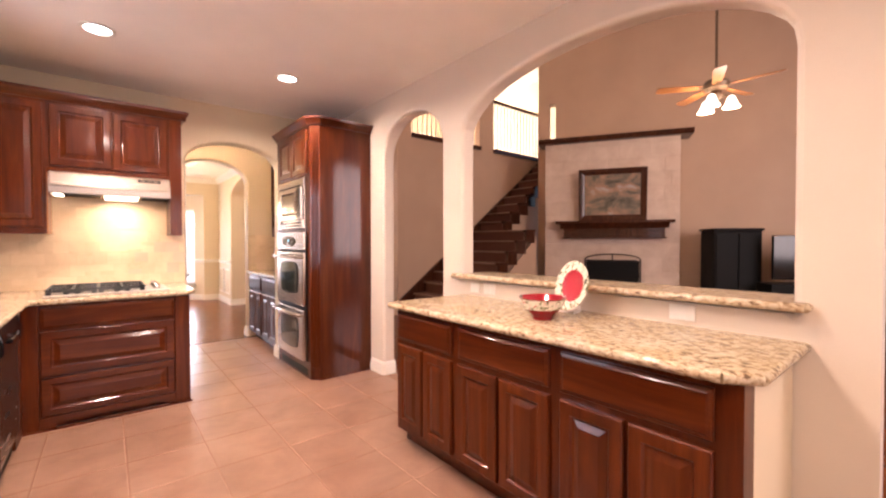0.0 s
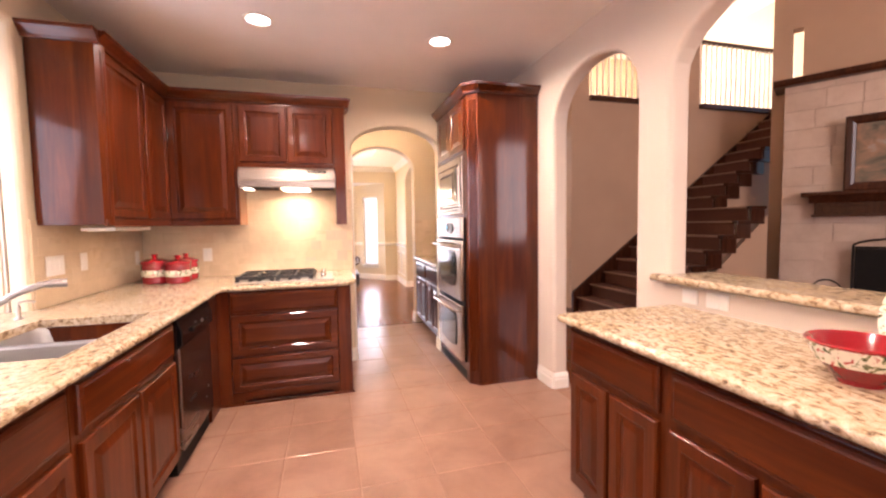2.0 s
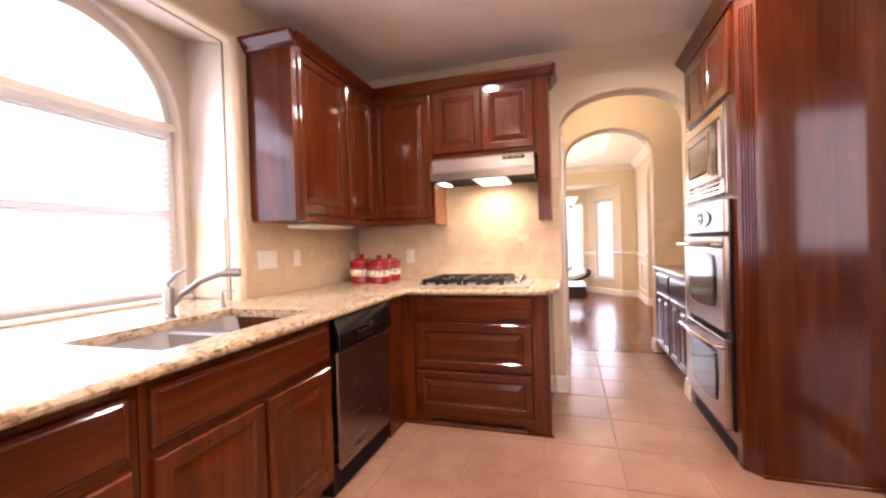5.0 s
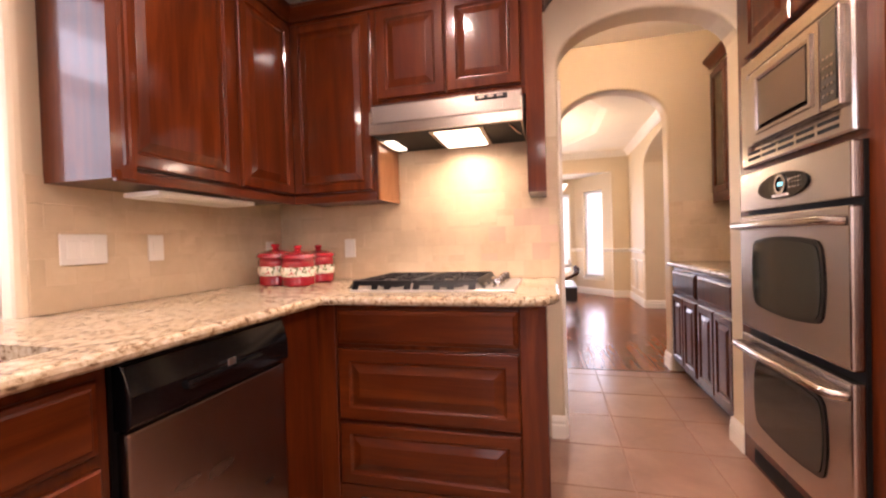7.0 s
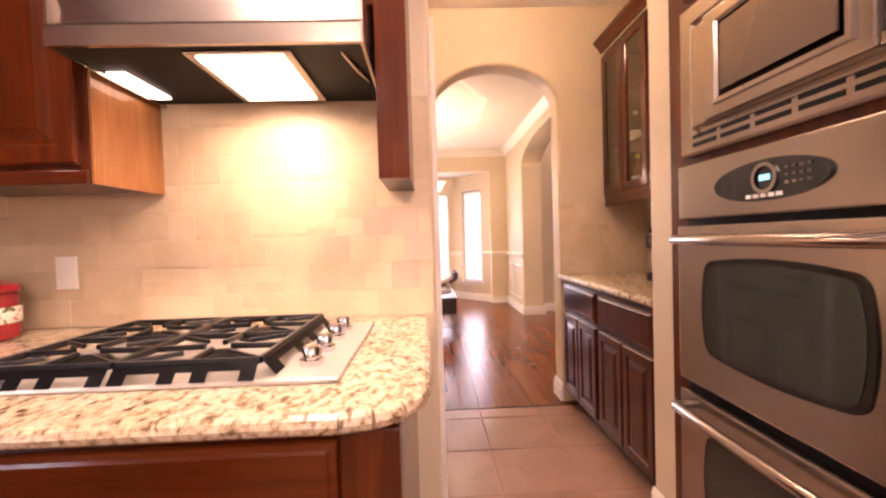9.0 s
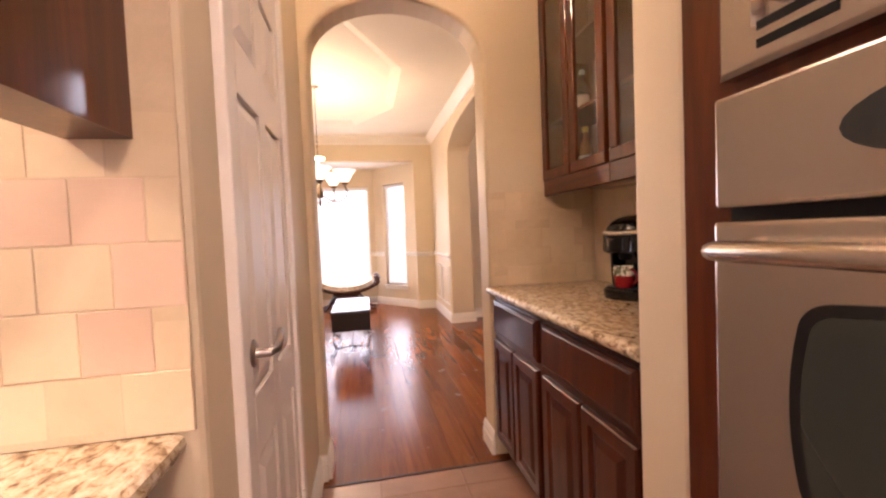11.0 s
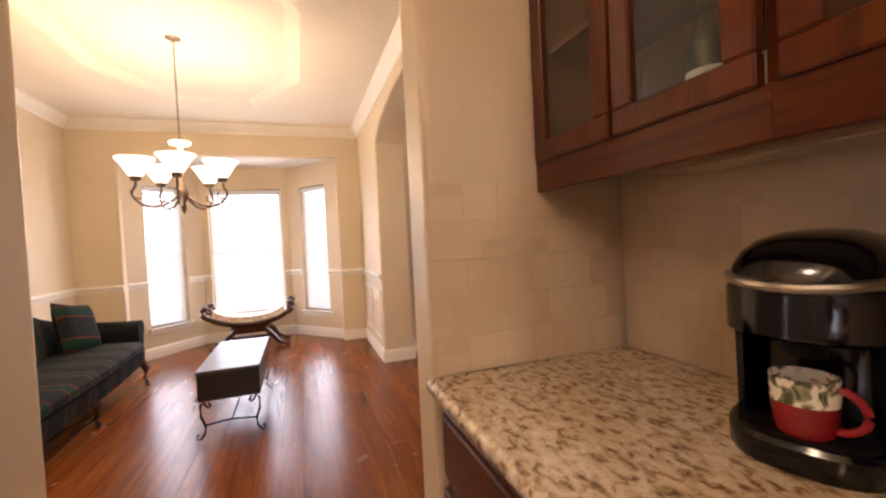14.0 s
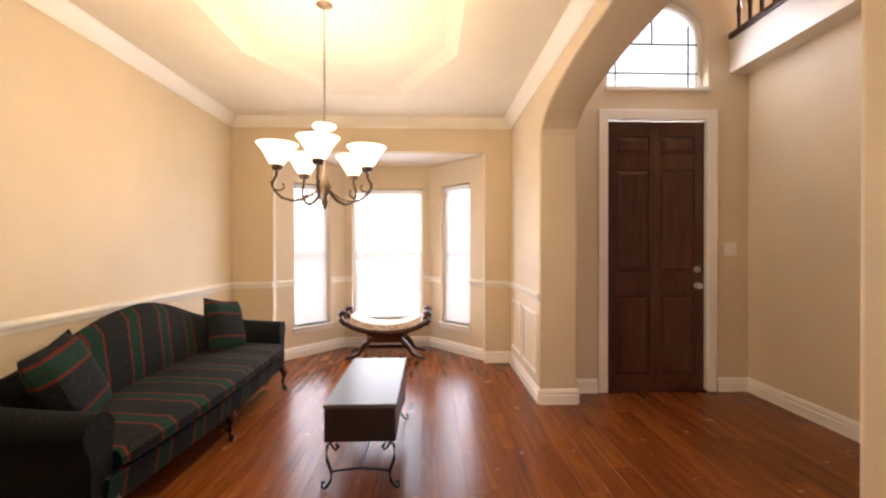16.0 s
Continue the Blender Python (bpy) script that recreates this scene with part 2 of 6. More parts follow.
def glass(name, rough=0.0, tint=(1, 1, 1)):
    m = material(name, tint, rough)
    bsdf(m).inputs["Transmission Weight"].default_value = 1.0
    bsdf(m).inputs["IOR"].default_value = 1.45
    return m


GLASS = glass("clear_glass")


def glow(name, colour, strength):
    m = material(name, colour, 0.5)
    bsdf(m).inputs["Emission Color"].default_value = (*colour, 1)
    bsdf(m).inputs["Emission Strength"].default_value = strength
    return m


LAMP_GLOW = glow("lamp_lens", (1, 0.93, 0.82), 9)
SHADE_GLOW = glow("frosted_shade_glass", (1, 0.88, 0.70), 2.6)
HOOD_GLOW = glow("hood_lamp_lens", (1, 0.86, 0.6), 5)
DAYLIGHT = glow("bright_sky_backdrop", (0.94, 0.97, 1.0), 4.5)
DAYLIGHT_BAY = glow("bright_sky_backdrop_bay", (0.96, 0.98, 1.0), 8.5)
GALLERY_GLOW = glow("bright_gallery_backdrop", (1, 0.9, 0.76), 1.6)
CLOCK = glow("clock_digits", (0.2, 0.75, 0.9), 1.2)


def blind_mat():
    m = material("blind_slat", (0.86, 0.85, 0.83), 0.45)
    tr = node(m, "ShaderNodeBsdfTranslucent")
    tr.inputs[0].default_value = (0.9, 0.9, 0.9, 1)
    mx = node(m, "ShaderNodeMixShader")
    mx.inputs[0].default_value = 0.45
    link(m, bsdf(m).outputs[0], mx.inputs[1])
    link(m, tr.outputs[0], mx.inputs[2])
    link(m, mx.outputs[0], m.node_tree.nodes["Material Output"].inputs["Surface"])
    return m


BLIND = blind_mat()


def stripe_fabric(axis_scale):
    """Dark green, navy and wine stripes across a woven cloth."""
    m = material("striped_upholstery", (0.0186, 0.0248, 0.0248), 0.9)
    v = coords(m, which="Object", shift=False)
    sep = node(m, "ShaderNodeSeparateXYZ")
    link(m, v, sep.inputs[0])
    add = node(m, "ShaderNodeMath")
    add.operation = "MULTIPLY"
    add.inputs[1].default_value = axis_scale
    link(m, sep.outputs["X"], add.inputs[0])
    fr = node(m, "ShaderNodeMath")
    fr.operation = "FRACT"
    link(m, add.outputs[0], fr.inputs[0])
    navy, green, wine, tan = (0.0085, 0.0105, 0.0115), (0.0055, 0.026, 0.0165), (0.1054, 0.01488, 0.00992), (0.0992, 0.0744, 0.0496)
    r = ramp(m, fr.outputs[0], [(0.0, navy), (0.34, navy), (0.37, wine), (0.40, wine), (0.42, green), (0.68, green), (0.71, wine), (0.74, wine), (0.76, navy)])
    m.node_tree.nodes[-1].color_ramp.interpolation = "CONSTANT"
    w = noise_tex(m, coords(m, (60, 160, 160), shift=False), 1.0, 2)
    fleck = ramp(m, w, [(0.60, (0, 0, 0)), (0.68, (1, 1, 1))])
    mul = mix(m, 0.35, (0, 0, 0), fleck)
    col = mix(m, mul, r, tan)
    link(m, col, bsdf(m).inputs["Base Color"])
    weave = noise_tex(m, v, 400, 2)
    bump(m, weave, 0.3, 0.002)
    bsdf(m).inputs["Specular IOR Level"].default_value = 0.15
    return m


STRIPE = stripe_fabric(3.4)
STRIPE_ARM = stripe_fabric(0.2)


def damask():
    m = material("damask_cloth", (0.6, 0.52, 0.42), 0.8)
    v = coords(m, which="Object", shift=False)
    n = noise_tex(m, v, 26, 3, 0.5, 1.0)
    c = ramp(m, n, [(0.42, (0.48, 0.36, 0.25)), (0.55, (0.72, 0.63, 0.52))])
    link(m, c, bsdf(m).inputs["Base Color"])
    return m


DAMASK = damask()


def landscape():
    """A dim landscape in soft patches behind glass."""
    m = material("landscape_print", (0.2, 0.15, 0.1), 0.12, 0, 0.6)
    v = coords(m, (1.6, 1, 2.6), shift=False)
    n = noise_tex(m, v, 1.8, 5, 0.6, 0.5)
    c = ramp(m, n, [(0.3, (0.035, 0.03, 0.025)), (0.45, (0.14, 0.12, 0.09)), (0.58, (0.30, 0.18, 0.12)), (0.72, (0.34, 0.33, 0.32))])
    link(m, c, bsdf(m).inputs["Base Color"])
    return m


LANDSCAPE = landscape()

# ---- builders ----
def part(name, bm, mat, parent=None, label="", smooth=False):
    """Links a bmesh as one mesh object under a thing or part."""
    me = bpy.data.meshes.new(name)
    bmesh.ops.recalc_face_normals(bm, faces=bm.faces)
    if smooth:
        for f in bm.faces:
            f.smooth = True
    bm.to_mesh(me)
    bm.free()
    if smooth:
        me.set_sharp_from_angle(angle=radians(38))
    me.materials.append(mat)
    ob = new(name, me)
    if parent:
        ob.parent = parent
    if label:
        tagged(ob, label)
    return ob


def thing(name, m=None, label="", category="", group="", kind=""):
    ob = new(name)
    ob.empty_display_size = 0.05
    if m is not None:
        ob.matrix_world = m
    return tagged(ob, label, category, group, kind)


def box(x0, x1, y0, y1, z0, z1, bevel=0.0, bm=None, segments=2):
    b = bmesh.new()
    bmesh.ops.create_cube(b, size=1)
    for v in b.verts:
        v.co = ((x0 + x1) / 2 + v.co.x * (x1 - x0), (y0 + y1) / 2 + v.co.y * (y1 - y0), (z0 + z1) / 2 + v.co.z * (z1 - z0))
    if bevel:
        bmesh.ops.bevel(b, geom=list(b.edges), offset=bevel, segments=segments, profile=0.5, affect="EDGES")
    return join(bm, b)


def join(bm, b):
    if bm is None:
        return b
    me = bpy.data.meshes.new("tmp")
    b.to_mesh(me)
    b.free()
    bm.from_mesh(me)
    bpy.data.meshes.remove(me)
    return bm


def prism(points, a0, a1, axis="z", bm=None, bevel=0.0):
    """A polygon pulled along an axis. Points are (x, y) for z, (x, z) for y, (y, z) for x."""
    b = bmesh.new()

    def at(p, a):
        return {"z": (p[0], p[1], a), "y": (p[0], a, p[1]), "x": (a, p[0], p[1])}[axis]
    lo = [b.verts.new(at(p, a0)) for p in points]
    hi = [b.verts.new(at(p, a1)) for p in points]
    b.faces.new(lo)
    b.faces.new(hi[::-1])
    n = len(points)
    for i in range(n):
        b.faces.new((lo[i], lo[(i + 1) % n], hi[(i + 1) % n], hi[i]))
    if bevel:
        bmesh.ops.recalc_face_normals(b, faces=b.faces)
        bmesh.ops.bevel(b, geom=[e for e in b.edges if e.calc_face_angle(0) > 0.6], offset=bevel, segments=2, profile=0.5, affect="EDGES")
    return join(bm, b)


def lathe(profile, n=24, cx=0, cy=0, bm=None):
    """A profile of (radius, z) turned round an upright axis."""
    b = bmesh.new()
    rings = []
    for r, z in profile:
        if r < 1e-5:
            rings.append([b.verts.new((cx, cy, z))])
        else:
            rings.append([b.verts.new((cx + r * math.cos(2 * math.pi * i / n), cy + r * math.sin(2 * math.pi * i / n), z)) for i in range(n)])
    for p, q in zip(rings, rings[1:]):
        for i in range(n):
            j = (i + 1) % n
            if len(p) == 1 and len(q) > 1:
                b.faces.new((p[0], q[i], q[j]))
            elif len(q) == 1 and len(p) > 1:
                b.faces.new((p[i], p[j], q[0]))
            elif len(p) > 1:
                b.faces.new((p[i], p[j], q[j], q[i]))
    return join(bm, b)


def tube(path, radius, n=8, bm=None, taper=None):
    """A round bar along a path of points."""
    b = bmesh.new()
    pts = [Vector(p) for p in path]
    rings = []
    up = Vector((0, 0, 1))
    for i, p in enumerate(pts):
        d = (pts[min(i + 1, len(pts) - 1)] - pts[max(i - 1, 0)]).normalized()
        s = d.cross(up)
        if s.length < 0.05:
            s = d.cross(Vector((0, 1, 0)))
        s.normalize()
        t = s.cross(d)
        r = radius * (taper[i] if taper else 1)
        rings.append([b.verts.new(p + s * r * math.cos(2 * math.pi * k / n) + t * r * math.sin(2 * math.pi * k / n)) for k in range(n)])
    for p, q in zip(rings, rings[1:]):
        for k in range(n):
            b.faces.new((p[k], p[(k + 1) % n], q[(k + 1) % n], q[k]))
    b.faces.new(rings[0])
    b.faces.new(rings[-1][::-1])
    return join(bm, b)


def arc(cx, cy, r, a0, a1, n, plane="xz", other=0.0):
    out = []
    for i in range(n + 1):
        a = radians(a0 + (a1 - a0) * i / n)
        u, v = cx + r * math.cos(a), cy + r * math.sin(a)
        out.append({"xz": (u, other, v), "yz": (other, u, v), "xy": (u, v, other)}[plane])
    return out


def rounded(w, h, r, n=5):
    out = []
    for cx, cz, a in ((w / 2 - r, h / 2 - r, 0), (-w / 2 + r, h / 2 - r, 90), (-w / 2 + r, -h / 2 + r, 180), (w / 2 - r, -h / 2 + r, 270)):
        out += [(p[0], p[2]) for p in arc(cx, cz, r, a, a + 90, n)]
    return out


def move(points, x, z):
    return [(p[0] + x, p[1] + z) for p in points]


def rings(w, h, steps, bm=None, x=0.0, z=0.0, top=0.0):
    """Nested rectangles in the xz plane, facing -y: each step is (inset, y); the last is capped."""
    b = bmesh.new()
    loops = []
    for inset, y in steps:
        loops.append([b.verts.new(p) for p in ((x + inset, y, z + inset), (x + w - inset, y, z + inset), (x + w - inset, y, z + h - inset), (x + inset, y, z + h - inset))])
    for p, q in zip(loops, loops[1:]):
        for i in range(4):
            b.faces.new((p[i], p[(i + 1) % 4], q[(i + 1) % 4], q[i]))
    b.faces.new(loops[-1])
    b.faces.new(loops[0][::-1])
    return join(bm, b)


def raised_panel(w, h, x, z, t=0.022, stile=0.058, bm=None):
    """A cabinet door with a raised field inside a moulded frame; its back is at y = 0."""
    s = min(stile, w * 0.24, h * 0.3)
    f = min(0.03, w * 0.09, h * 0.12)
    return rings(w, h, [(0, 0), (0, -t + 0.006), (0.006, -t), (s - 0.008, -t), (s, -t + 0.009), (s + 0.008, -t + 0.010), (s + 0.008 + f, -t + 0.001), (s + 0.012 + f, -t)], bm, x, z)


def slab_front(w, h, x, z, t=0.022, bm=None):
    """A drawer front with a stepped, rounded edge."""
    return rings(w, h, [(0, 0), (0, -t + 0.012), (0.004, -t + 0.006), (0.014, -t + 0.004), (0.020, -t), (0.026, -t)], bm, x, z)


def arch_curve(u0, u1, spring, apex, n=20):
    """Points of an elliptical arch from u0 to u1."""
    c, r = (u0 + u1) / 2, (u1 - u0) / 2
    return [(c - r * math.cos(math.pi * i / n), spring + (apex - spring) * math.sin(math.pi * i / n) ** 0.9) for i in range(n + 1)]


def wall(name, m, length, z0, z1, thick, openings, mat, soft=0.018, label=""):
    """A wall along local x, from y = 0 (its near face) to y = thick, with openings (u0, u1, bottom, spring, apex) right through it."""
    b = bmesh.new()
    openings = sorted(openings)

    def quad(pts):
        b.faces.new([b.verts.new(p) for p in pts])
    marks = [0] + [u for o in openings for u in o[:2]] + [length]
    for k in range(0, len(marks), 2):
        a, c = marks[k], marks[k + 1]
        levels = {z0, z1}
        for o in openings:
            if o[1] == a or o[0] == c:
                levels |= {o[2], o[3]}
        levels = sorted(levels)
        for lo, hi in zip(levels, levels[1:]):
            if c - a > 1e-4:
                for y in (0, thick):
                    quad([(a, y, lo), (c, y, lo), (c, y, hi), (a, y, hi)])
            for o in openings:
                if lo >= o[2] - 1e-6 and hi <= o[3] + 1e-6:
                    if o[1] == a:
                        quad([(a, 0, lo), (a, thick, lo), (a, thick, hi), (a, 0, hi)])
                    if o[0] == c:
                        quad([(c, 0, lo), (c, thick, lo), (c, thick, hi), (c, 0, hi)])
        if c - a > 1e-4:
            quad([(a, 0, z1), (c, 0, z1), (c, thick, z1), (a, thick, z1)])
    for u0, u1, bot, spring, apex in openings:
        cur = arch_curve(u0, u1, spring, apex) if apex > spring else [(u0, spring), (u1, spring)]
        for (a, za), (c, zc) in zip(cur, cur[1:]):
            for y in (0, thick):
                quad([(a, y, za), (c, y, zc), (c, y, z1), (a, y, z1)])
            quad([(a, 0, za), (c, 0, zc), (c, thick, zc), (a, thick, za)])
            quad([(a, 0, z1), (c, 0, z1), (c, thick, z1), (a, thick, z1)])
        if bot > z0 + 1e-4:
            for y in (0, thick):
                quad([(u0, y, z0), (u1, y, z0), (u1, y, bot), (u0, y, bot)])
            quad([(u0, 0, bot), (u1, 0, bot), (u1, thick, bot), (u0, thick, bot)])
    for u in (0, length):
        quad([(u, 0, z0), (u, thick, z0), (u, thick, z1), (u, 0, z1)])
    bmesh.ops.remove_doubles(b, verts=b.verts, dist=1e-4)
    bmesh.ops.recalc_face_normals(b, faces=b.faces)
    if soft and openings:
        edges = []
        for e in b.edges:
            if len(e.link_faces) == 2 and 1.2 < e.calc_face_angle(0) < 1.9:
                mid = (e.verts[0].co + e.verts[1].co) / 2
                if any(o[0] - 1e-3 <= mid.x <= o[1] + 1e-3 and mid.z >= o[2] + 1e-3 and mid.z < z1 - 1e-3 for o in openings):
                    edges.append(e)
        bmesh.ops.bevel(b, geom=edges, offset=soft, segments=3, profile=0.5, affect="EDGES", clamp_overlap=True)
    ob = part(name, b, mat, None, label)
    ob.matrix_world = m
    return tagged(ob, kind="structure")


def moulding(name, profile, p0, p1, mat, parent=None):
    """A moulding from p0 to p1 along a wall; the profile is (out of the wall to the left of the way, up)."""
    p0, p1 = Vector(p0), Vector(p1)
    d = (p1 - p0).normalized()
    out = Vector((-d.y, d.x, 0))
    b = bmesh.new()
    ends = [[b.verts.new(p + out * o + Vector((0, 0, z))) for o, z in profile] for p in (p0, p1)]
    n = len(profile)
    b.faces.new(ends[0])
    b.faces.new(ends[1][::-1])
    for i in range(n):
        b.faces.new((ends[0][i], ends[0][(i + 1) % n], ends[1][(i + 1) % n], ends[1][i]))
    ob = part(name, b, mat, parent)
    return ob if parent else tagged(ob, kind="structure")


BASE = [(0, 0), (0.018, 0), (0.018, 0.075), (0.012, 0.085), (0.014, 0.10), (0.006, 0.125), (0, 0.13)]
CROWN = [(0, 0), (0.012, 0), (0.018, 0.02), (0.05, 0.055), (0.075, 0.085), (0.085, 0.10), (0.085, 0.115), (0, 0.115)]
CHAIR = [(0, 0), (0.012, 0.005), (0.02, 0.03), (0.03, 0.045), (0.03, 0.06), (0.012, 0.07), (0, 0.075)]
CABCROWN = [(0, 0), (0.012, 0), (0.018, 0.015), (0.04, 0.04), (0.055, 0.055), (0.06, 0.075), (0, 0.075)]

# ---- structure ----
XL, YB, XR, ZC = -1.22, 4.77, 2.12, 2.74        # kitchen: window wall, hood wall, arcade wall, ceiling
YE, XD0, XD1, YD = 6.17, -1.12, 2.01, 10.70     # pantry end wall, dining walls, bay wall
ZCT = 0.926                                      # worktop height


def slab(name, x0, x1, y0, y1, z0, z1, mat, kind="structure"):
    return tagged(part(name, box(x0, x1, y0, y1, z0, z1), mat), kind=kind)


slab("subfloor_wood", -1.3, 4.2, 6.11, 12.0, -0.0079, -0.006, DARKWOOD)
slab("floor_grout_bed", -1.2, XR, -3.6, 6.1, -0.0079, -0.0022, GROUT)
floor = slab("floor", -2.2, 14, -4.2, 12.4, -0.12, -0.008, GROUT)
# kitchen window wall, along y, with a deep recess in front of the arched window
wall("wall_window_side", pose(XL, -3.6, 0, 0, 0, 90), 8.6, 0, 2.95, 0.10, [(5.78, 6.93, ZCT - 0.05, 2.48, 2.48)], WALL, 0.03)
tagged(part("window_recess_top", prism([(-1.70, 2.60), (XL - 0.10, 2.482), (XL - 0.10, 2.68), (-1.70, 2.68)], 2.0, 3.6, "y"), WALL_LIGHT), kind="structure")
tagged(part("window_recess_side", prism([(-1.70, 3.41), (XL - 0.10, 3.332), (XL - 0.10, 3.45), (-1.70, 3.50)], 0.0, 2.62), WALL_LIGHT), kind="structure")
slab("window_recess_side", -1.70, XL - 0.10, 2.08, 2.18, 0.0, 2.62, WALL_LIGHT)
wall("wall_recess_back", pose(-1.68, 2.0, 0, 0, 0, 90), 1.6, 0, 2.7, 0.14, [(0.25, 1.35, ZCT + 0.02, 1.97, 2.56)], WALL_LIGHT, 0.012)
# hood wall with the first arch, and the wall of the pantry's closet side
wall("wall_hood", pose(XL - 0.1, YB, 0), 3.60, 0, 2.95, 0.17, [(1.93, 2.832, 0, 2.11, 2.37)], WALL, 0.02)
wall("wall_arcade", pose(XR, 4.77, 0, 0, 0, -90), 4.64, 0, 2.95, 0.13, [(1.262, 2.175, 0, 2.11, 2.48), (2.425, 4.395, 1.03, 2.11, 2.51)], WALL_LIGHT, 0.028)
# pantry passage
wall("wall_closet", pose(0.605, YB + 0.17, 0, 0, 0, 90), 1.23, 0, 2.95, 0.12, [(0.0, 0.61, 0, 2.05, 2.05)], WALL, 0.004)
wall("wall_pantry_back", pose(2.16, 6.9, 0, 0, 0, -90), 2.2, 0, 2.95, 0.14, [], WALL)
wall("wall_pantry_end", pose(-1.3, YE, 0), 3.62, 0, 3.0, 0.18, [(1.945, 2.83, 0, 2.11, 2.42)], WALL, 0.022)
# dining room
wall("wall_dining_left", pose(XD0, 6.1, 0, 0, 0, 90), 4.7, 0, 3.2, 0.12, [], WALL)
wall("wall_dining_bay", pose(XD0 - 0.1, YD, 0), 3.36, 0, 3.2, 0.10, [(0.55, 2.93, 0, 2.40, 2.40)], WALL, 0.012)
wall("wall_dining_foyer", pose(XD1, 10.8, 0, 0, 0, -90), 4.47, 0, 3.2, 0.32, [(1.35, 3.9, 0, 2.245, 2.57)], WALL, 0.02)
# bay
BAY = [(-0.67, 10.80), (-0.04, 11.52), (1.09, 11.52), (1.72, 10.80)]
for i, (p, q) in enumerate(zip(BAY, BAY[1:])):
    d = Vector((q[0] - p[0], q[1] - p[1]))
    w = 0.50 if i != 1 else 0.94
    a = (d.length - w) / 2
    wall("wall_bay", pose(p[0], p[1], 0, 0, 0, math.degrees(math.atan2(d.y, d.x))), d.length, 0, 2.5, 0.16, [(a, a + w, 0.36, 2.10, 2.10)], WALL, 0.004)
tagged(part("ceiling_bay", prism([(-1.0, 10.79), (-0.2, 11.7), (1.25, 11.7), (2.0, 10.79)], 2.40, 2.46), TRIM), kind="structure")
# ceilings
slab("ceiling_kitchen", -2.2, XR + 0.19, -3.7, YB + 0.12, ZC, ZC + 0.1, CEIL)
slab("ceiling_pantry", 0.45, 2.3, YB + 0.12, YE, 2.82, 2.94, CEIL)
TRAY = (0.50, 8.55, 0.80, 1.42)


def tray_ceiling():
    """A flat ceiling with an eight-sided raised tray."""
    b = bmesh.new()
    cx, cy, rx, ry = TRAY
    k = 0.42
    oct0 = [(cx + sx * rx * ax, cy + sy * ry * ay) for sx, sy, ax, ay in ((1, 1, 1, k), (1, 1, k, 1), (-1, 1, k, 1), (-1, 1, 1, k), (-1, -1, 1, k), (-1, -1, k, 1), (1, -1, k, 1), (1, -1, 1, k))]
    zl, zu = 2.775, 2.815
    outer = [(2.2, cy + 1), (cx + 0.6, 10.75), (cx - 0.6, 10.75), (-1.2, cy + 1), (-1.2, cy - 1), (cx - 0.6, 6.3), (cx + 0.6, 6.3), (2.2, cy - 1)]
    lo = [b.verts.new((*p, zl)) for p in oct0]
    hi = [b.verts.new((cx + (p[0] - cx) * 0.88, cy + (p[1] - cy) * 0.92, zu)) for p in oct0]
    out = [b.verts.new((*p, zl)) for p in outer]
    for i in range(8):
        j = (i + 1) % 8
        b.faces.new((lo[i], lo[j], hi[j], hi[i]))
        b.faces.new((lo[i], out[i], out[j], lo[j]))
    for i, c in ((0, (2.2, 10.75)), (2, (-1.2, 10.75)), (4, (-1.2, 6.3)), (6, (2.2, 6.3))):
        b.faces.new((out[i], b.verts.new((*c, zl)), out[i + 1]))
    b.faces.new(hi)
    return b


tagged(part("ceiling_dining", tray_ceiling(), paint("ceiling_paint_dining", (0.78, 0.70, 0.56), 0.7, 0.15)), kind="structure")
slab("ceiling_dining_cover", -1.3, 2.35, 6.3, 10.85, 3.1, 3.2, CEIL)
# foyer
wall("wall_entry", pose(2.2, 9.70, 0), 3.4, 0, 2.62, 0.16, [(0.49, 1.42, 0, 2.48, 2.48)], WALL, 0.004)
wall("wall_entry_upper", pose(2.2, 9.70, 0), 3.4, 2.62, 5.6, 0.16, [(0.49, 1.42, 2.77, 3.25, 3.60)], WALL, 0.004)
# great room
wall("wall_foyer_side", pose(4.0, 9.9, 0, 0, 0, -90), 2.2, 0, 3.0, 0.14, [], WALL, 0)
wall("wall_stair", pose(4.05, 6.22, 0), 5.6, 0, 3.28, 0.14, [], WALL_TAN, 0)
wall("wall_gallery_back", pose(4.0, 9.9, 3.2), 7.3, 0, 2.4, 0.14, [], WALL, 0)
slab("gallery_floor", 4.0, 11.0, 6.36, 9.7, 3.12, 3.28, WALL)
FD = Vector((1.19, -2.01, 0)).normalized()       # the way of the slanted chimney wall
FA = math.degrees(math.atan2(FD.y, FD.x))
wall("wall_chimney_back", pose(6.90, 5.30, 0, 0, 0, FA), 11.0, 0, 5.6, 0.2, [(0.22, 0.345, 3.32, 4.13, 4.13)], WALL_TAN, 0)
wall("wall_gallery_end", pose(8.9, 9.9, 0, 0, 0, -90), 4.4, 3.2, 5.6, 0.14, [], WALL, 0)
slab("ceiling_great_room", XR, 14, -4.2, 10.0, 5.6, 5.7, CEIL)
slab("wall_arcade_upper", XR, XR + 0.19, -4.0, 6.2, 2.95, 5.6, WALL_TAN)
slab("wall_great_room_rear", XR, 14, -4.2, -4.05, 0, 5.6, WALL_TAN)
slab("wall_kitchen_rear", -2.2, XR + 0.19, -3.75, -3.6, 0, 2.95, WALL)
slab("wall_kitchen_side", XR, XR + 0.19, -3.6, -1.2, 0, 2.95, WALL)
slab("wall_pantry_outer", 2.30, 2.42, 4.77, 6.2, 2.9, 5.6, WALL_TAN)
